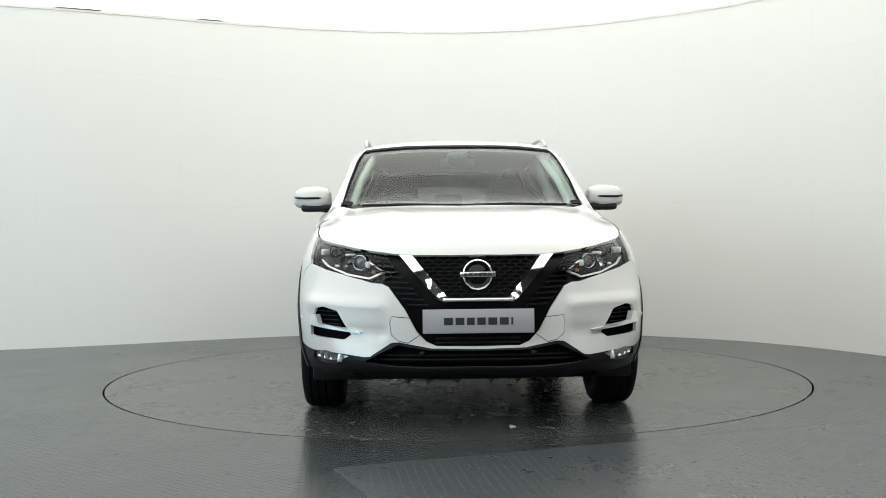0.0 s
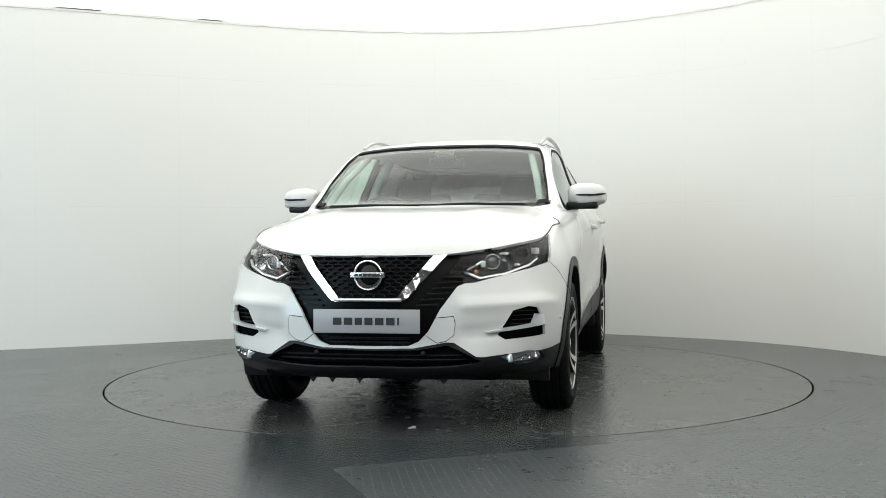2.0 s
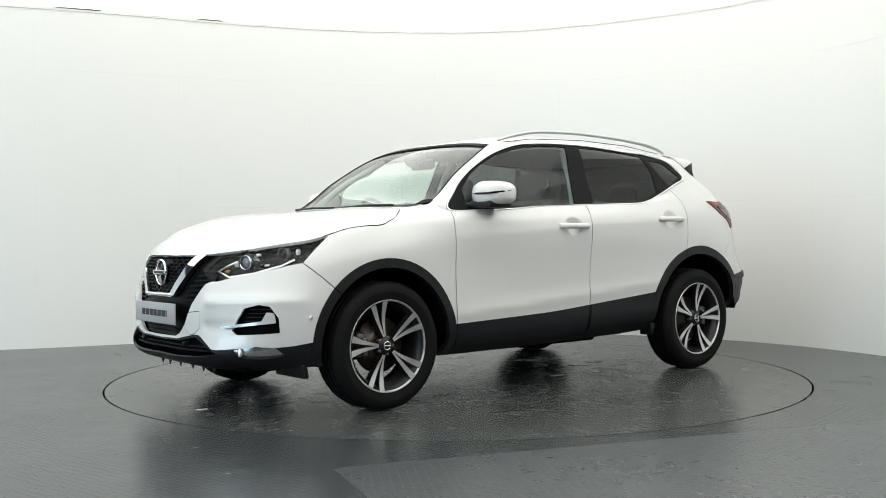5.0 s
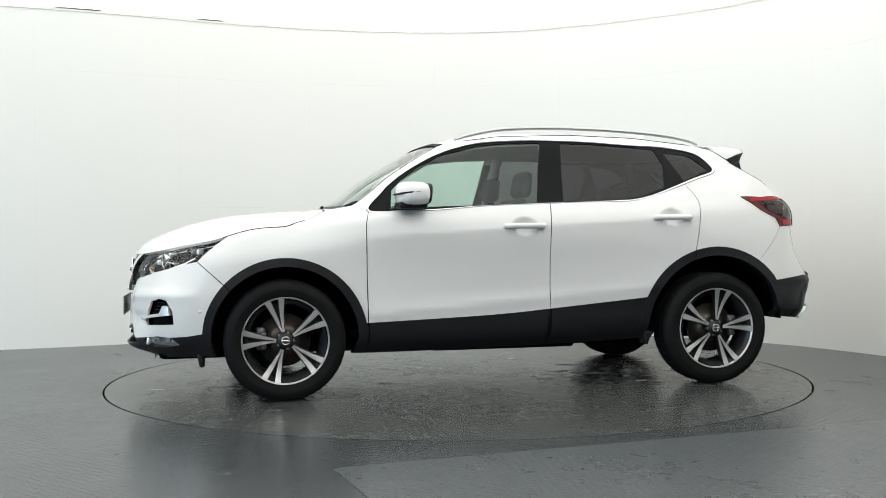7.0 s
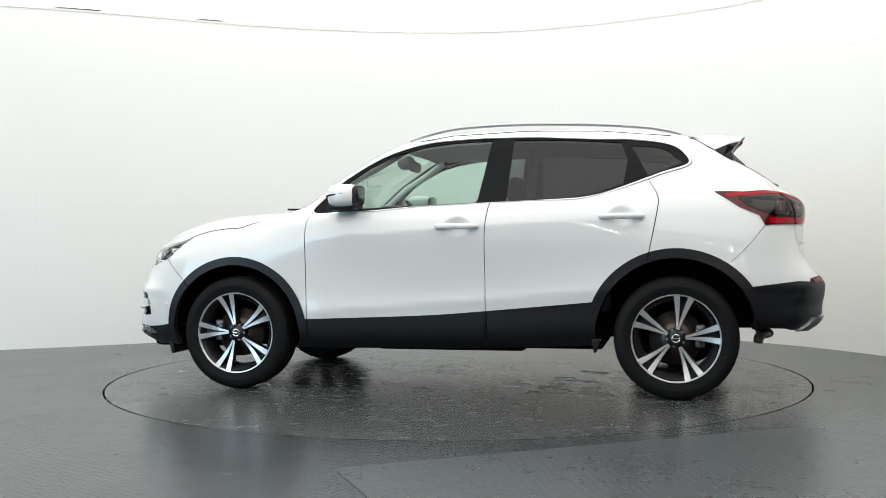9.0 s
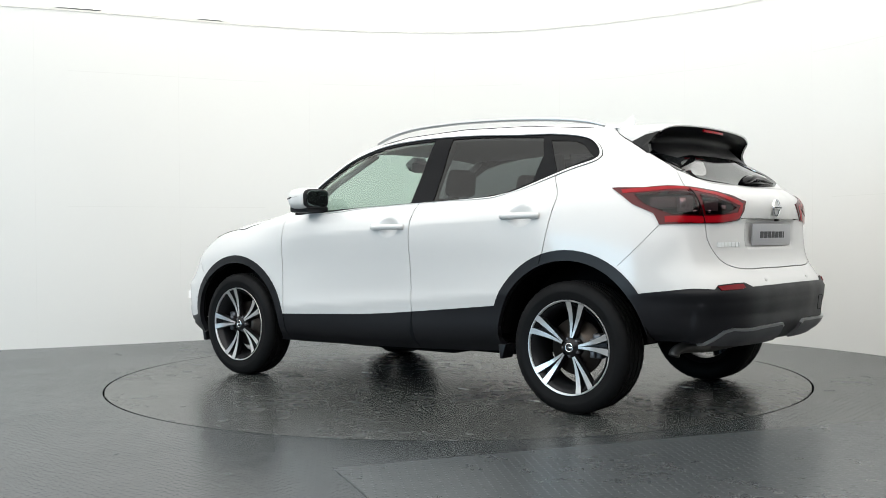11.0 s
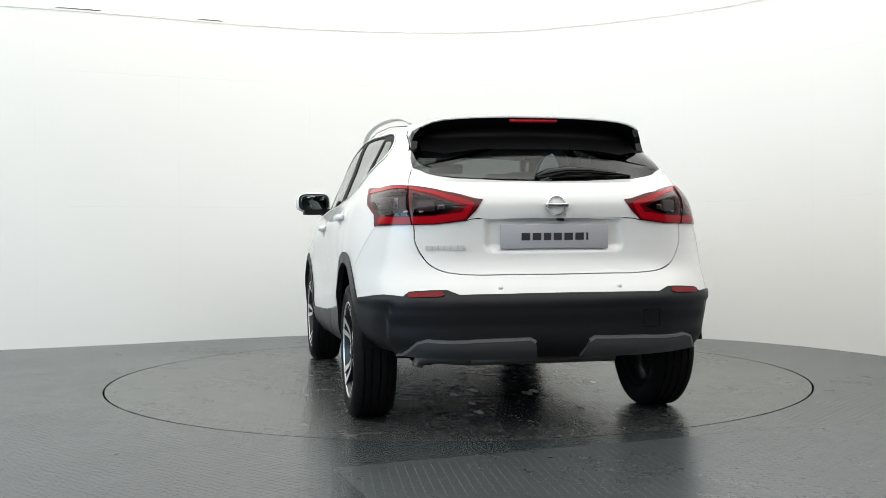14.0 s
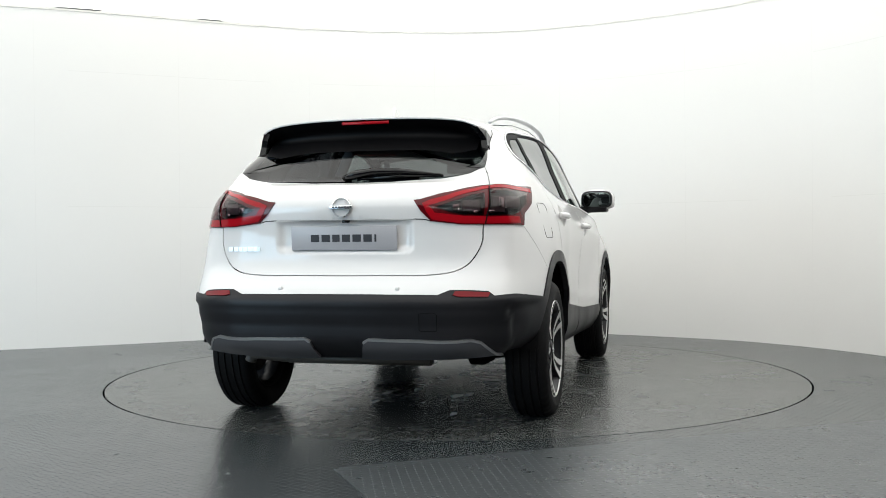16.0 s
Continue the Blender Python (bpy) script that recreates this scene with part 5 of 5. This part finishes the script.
for s in (1, -1):
    mirror(s)
    for x0, x1, z in ((.042, -.205, .985), (-.908, -1.150, 1.032)):
        ys = [side_y(x0, z), side_y((x0 + x1) / 2, z), side_y(x1, z)]
        path = spline([(x0, s * (ys[0] + .004), z), (x0 - .03, s * (ys[0] + .022), z), ((x0 + x1) / 2, s * (ys[1] + .030), z), (x1 + .03, s * (ys[2] + .026), z), (x1, s * (ys[2] + .006), z)], 4)
        part("door_handle", tube(path, [.013] + [.0185] * (len(path) - 2) + [.016], 14, .95), PAINT, BODY["front_door" if x0 > -.5 else "rear_door", s])
    rail = spline([(.27, s * .590, 1.518), (.17, s * .595, 1.548), (.02, s * .598, 1.578), (-.15, s * .598, 1.592), (-.45, s * .596, 1.597), (-.8, s * .588, 1.586), (-1.1, s * .575, 1.564), (-1.27, s * .562, 1.538),
                   (-1.36, s * .555, 1.512)], 5)
    rr = [.009 + .006 * math.sin(math.pi * min(1, min(i, len(rail) - 1 - i) / 8) / 2) for i in range(len(rail))]
    part("roof_rail", tube(rail, rr, 12, 0.72), SILVER, car, "silver roof rail")
    part("rail_seal", tube([(.25, s * .588, 1.507), (.0, s * .60, 1.54), (-.45, s * .60, 1.555), (-.9, s * .59, 1.542), (-1.3, s * .562, 1.505)], .0022, 8), CLAD, car)
part("roof_fin", prism([(.085, 0), (.02, .018), (-.03, .050), (-.055, .066), (-.065, .060), (-.075, 0)], .016, .005), PAINT, car).location = (-1.17, 0, 1.562)

# ---- tail: spoiler, wiper ----
BELLY = mat("belly_black", (0.003, 0.003, 0.0035), 0.4, 0.0, Specular_IOR_Level=0.08)


def spoiler():
    """Roof spoiler: white top and cheeks, black belly that runs down over the glass, black side fins."""
    ys = [0, .10, .20, .30, .38, .45, .50, .535, .555]
    top, belly = bmesh.new(), bmesh.new()
    for s in (1, -1):
        ta, ba = [], []
        for y in ys:
            f = y / .555
            xt, zt = -1.738 + .036 * f ** 3 + .010 * f ** 12, 1.512 - .024 * f ** 2.5 - .026 * f ** 12
            x0 = -1.44 + .037 * f ** 2
            hit = TREE.ray_cast(Vector((x0, min(y, .545), 2)), Vector((0, 0, -1)))
            z0 = hit[0].z + .002
            sec = [(x0, z0)] + [(x0 + (xt - x0) * g, z0 + (zt - z0) * g + .010 * math.sin(math.pi * g)) for g in (.2, .4, .6, .8, .93)] + [(xt, zt), (xt + .006, zt - .007)]
            ta.append([top.verts.new((x, s * y, z)) for x, z in sec])
            zl = 1.352 - .022 * math.exp(-((y - .44) / .07) ** 2) - .006 * f
            down = [(xt + .006, zt - .007), (xt + .035, zt - .030), (xt + .075, zt - .050)]
            for g in (.0, .35, .7, 1.0):
                z = 1.435 + (zl - 1.435) * g
                down.append((tail_x(y, z) - .008, z))
            ba.append([belly.verts.new((x, s * y, z)) for x, z in down])
        for rows, bm in ((ta, top), (ba, belly)):
            for a, b in zip(rows, rows[1:]):
                for k in range(len(a) - 1):
                    bm.faces.new((a[k], a[k + 1], b[k + 1], b[k]))
        # cheek between the top's outer line and the seam on the pillar
        outer = [v.co.copy() for v in ta[-1][:7]]
        seam = [(-1.403, 1.503), (-1.432, 1.482), (-1.467, 1.458), (-1.505, 1.434), (-1.543, 1.412)]
        low = [Vector((x, s * (side_y(x, z) + .001), z)) for x, z in seam] + [Vector((-1.62, s * .590, 1.444)), outer[6]]
        rows = []
        for o, q in zip(outer, low):
            mid = (o + q) / 2 + Vector((0, s * .010, .006)) * (1 if o != q else 0)
            rows.append([top.verts.new(p) for p in (o, mid, q)])
        for a, b in zip(rows, rows[1:]):
            for k in range(2):
                top.faces.new((a[k], a[k + 1], b[k + 1], b[k]))
    for bm in (top, belly):
        bmesh.ops.remove_doubles(bm, verts=bm.verts, dist=1e-4)
        bmesh.ops.recalc_face_normals(bm, faces=bm.faces)
    a = part("spoiler", top, PAINT, car, "white roof spoiler with a gloss black belly")
    part("spoiler_belly", belly, BELLY, a)
    part("brake_light", box((.012, .245, .016), .004, Matrix.Translation((-1.722, 0, 1.491))), RED, a, "red high brake light")
    for s in (1, -1):
        # dark tube added to draw the seam between spoiler and pillar
        seal = [(x, s * (side_y(x, z) + .001), z) for x, z in ((-1.40, 1.506), (-1.432, 1.482), (-1.467, 1.458), (-1.505, 1.434), (-1.543, 1.412), (-1.595, 1.378), (-1.645, 1.346))]
        part("spoiler_seam_line", tube(seal, .003, 8), DARK, a)
        fin = bmesh.new()
        edge = [(-1.543, side_y(-1.543, 1.412) + .003, 1.412), (-1.62, .591, 1.443), (-1.690, .557, 1.461), (-1.658, .583, 1.428), (-1.640, .597, 1.396), (-1.650, .606, 1.345), (-1.595, side_y(-1.595, 1.378) + .003, 1.376)]
        va = [fin.verts.new((x, s * y, z)) for x, y, z in edge]
        vb = [fin.verts.new((x, s * (y - .03), z - .004)) for x, y, z in edge]
        fin.faces.new(va), fin.faces.new(vb[::-1])
        for i in range(len(va)):
            j = (i + 1) % len(va)
            fin.faces.new((va[i], vb[i], vb[j], va[j]))
        bmesh.ops.recalc_face_normals(fin, faces=fin.faces)
        part("spoiler_fin", fin, GLOSS, a, smooth=False)


spoiler()
wiper = join(tube([(tail_x(y, z) - off, y, z) for y, z, off in ((.045, 1.205, .02), (-.01, 1.222, .045), (-.10, 1.236, .048), (-.22, 1.236, .045), (-.33, 1.226, .036), (-.43, 1.216, .024))], [.022, .034, .030, .022, .014, .006], 14, .62),
             tube([(tail_x(y, z) - .014, y, z) for y, z in ((-.02, 1.203), (-.22, 1.212), (-.44, 1.212))], [.010, .010, .006], 8))
part("rear_wiper", wiper, GLOSS, car, "black rear wiper")
for y0, y1 in ((-.62, -.02), (-.04, .60)):
    w = tube([(1.01, y0 * .95, 1.112), (1.055, (y0 + y1) / 2, 1.113), (1.08, y1, 1.108)], [.007, .009, .006], 8)
    part("windscreen_wiper", w, CLAD, car)

# ---- inside the car ----
def seat(x, y, width, parent):
    back = box((.13, width, .62), .05, pose(x - .22, y, .86, 0, -16), .86, 3)
    ob = part("seat", back, FABRIC, parent, "dark cloth seat")
    part("cushion", box((.50, width, .16), .05, pose(x + .06, y, .56, 0, -6), 1, 3), FABRIC, ob)
    part("headrest", box((.09, .25, .17), .04, pose(x - .345, y, 1.255, 0, -10), .9, 3), FABRIC, ob)
    return ob


for s in (1, -1):
    seat(.12, s * .37, .50, car)
bench = part("rear_bench", box((.14, 1.22, .55), .05, pose(-.98, 0, .86, 0, -20), .92, 3), FABRIC, car, "dark cloth rear bench")
part("cushion", box((.52, 1.24, .16), .05, pose(-.70, 0, .56, 0, -5), 1, 3), FABRIC, bench)
for y in (.40, 0, -.40):
    part("headrest", box((.09, .24, .15), .04, pose(-1.10, y, 1.195, 0, -14), .9, 3), FABRIC, bench)
dash = part("dashboard", box((.50, 1.36, .22), .07, pose(.80, 0, .99, 0, 6), .9, 4), TRIM, car, "black dashboard with a hooded instrument cluster")
part("instrument_hood", box((.18, .34, .07), .03, pose(.66, -.37, 1.115), .8, 3), TRIM, dash)
part("centre_console", box((.75, .24, .30), .05, pose(.30, 0, .55), .9, 3), TRIM, car)
ringw = lathe([(.178 + .014 * math.cos(a), .014 * math.sin(a)) for a in np.linspace(0, 2 * math.pi, 13)], 40, "x")
wheelm = join(ringw, box((.03, .13, .10), .02), box((.015, .34, .03), .006), box((.015, .04, .18), .006, Matrix.Translation((0, 0, -.09))))
wheelm.transform(pose(.50, -.37, 1.02, 0, 24))
part("steering_wheel", wheelm, TRIM, car, "black steering wheel")
part("cabin_mirror", join(box((.03, .24, .07), .018, pose(.40, 0, 1.40)), box((.10, .13, .07), .02, pose(.46, .0, 1.43, 0, 30))), TRIM, car, "black rear-view mirror and camera box")
part("floor_pan", box((2.5, 1.40, .05), .01, Matrix.Translation((-.30, 0, .36))), DARK, car)
part("boot_cover", box((.62, 1.25, .03), .01, Matrix.Translation((-1.42, 0, 1.02))), TRIM, car)
lin = TRIS[(PLACE[TRIS].mean(1)[:, 2] > 1.47) & ~np.isin(OWNER, [k for k, p in enumerate(PANELS) if p[2] in (GLASS, SCREEN_GLASS, PRIVACY)])]
ceil = new("headlining", sheet_mesh("headlining", lin, -.03, 0, 0, LINING))
ceil.parent = car
for s in (1, -1):
    part("pillar_trim", tube([(-.27, s * .73, 1.10), (-.30, s * .665, 1.30), (-.33, s * .575, 1.48)], .035, 10, 1.0), LINING, car)
    part("door_lining", box((1.5, .05, .55), .02, pose(-.02, s * .80, .80)), TRIM, car)
    part("screen_pillar", tube([(.85, s * .665, 1.10), (.63, s * .612, 1.275), (.33, s * .540, 1.452)], .022, 10), LINING, car)
    part("rear_pillar_trim", tube([(-1.42, s * .66, 1.12), (-1.42, s * .59, 1.30), (-1.33, s * .49, 1.44)], .045, 10), TRIM, car)

for key, ob in BODY.items():
    if key[0] in ("windscreen", "front_window", "rear_window", "quarter_window", "tailgate_glass"):
        ob.visible_shadow = False

# dark tubes painting the shade of the hood's side gaps, and bright pieces within the headlights
for s in (1, -1):
    q = np.array([k for k in hood_uv[k_tip - 1:-10] if body(k[:1], k[1:])[0][0] > 1.19])
    n = pressed_normal(q[:, 0], q[:, 1])
    path = pressed(q[:, 0], q[:, 1]) + n * .0005
    part("hood_gap_shade", tube([(x, s * y, z) for x, y, z in path], .003, 8), DARK, car)
    for x, y, z, w, h in ((1.800, .742, .850, .045, .030), (1.955, .610, .838, .05, .012), (2.035, .520, .790, .020, .030), (1.93, .655, .785, .07, .010)):
        piece = box((.02, w, h), .005, pose(x - .012, s * y, z, 0, 0, -s * 38))
        part("lamp_facet", piece, BRIGHT, BODY["headlight_housing", s])


def motions():
    rows = []
    for t, a in TURNS:
        m = pose(0, 0, 0, 0, 0, -90 - a)
        rows.append((t, m))
    walk(turntable, rows)
    walk(car, [(t, m @ pose(CAR_OFFSET[0], CAR_OFFSET[1], 0)) for t, m in rows])


motions()
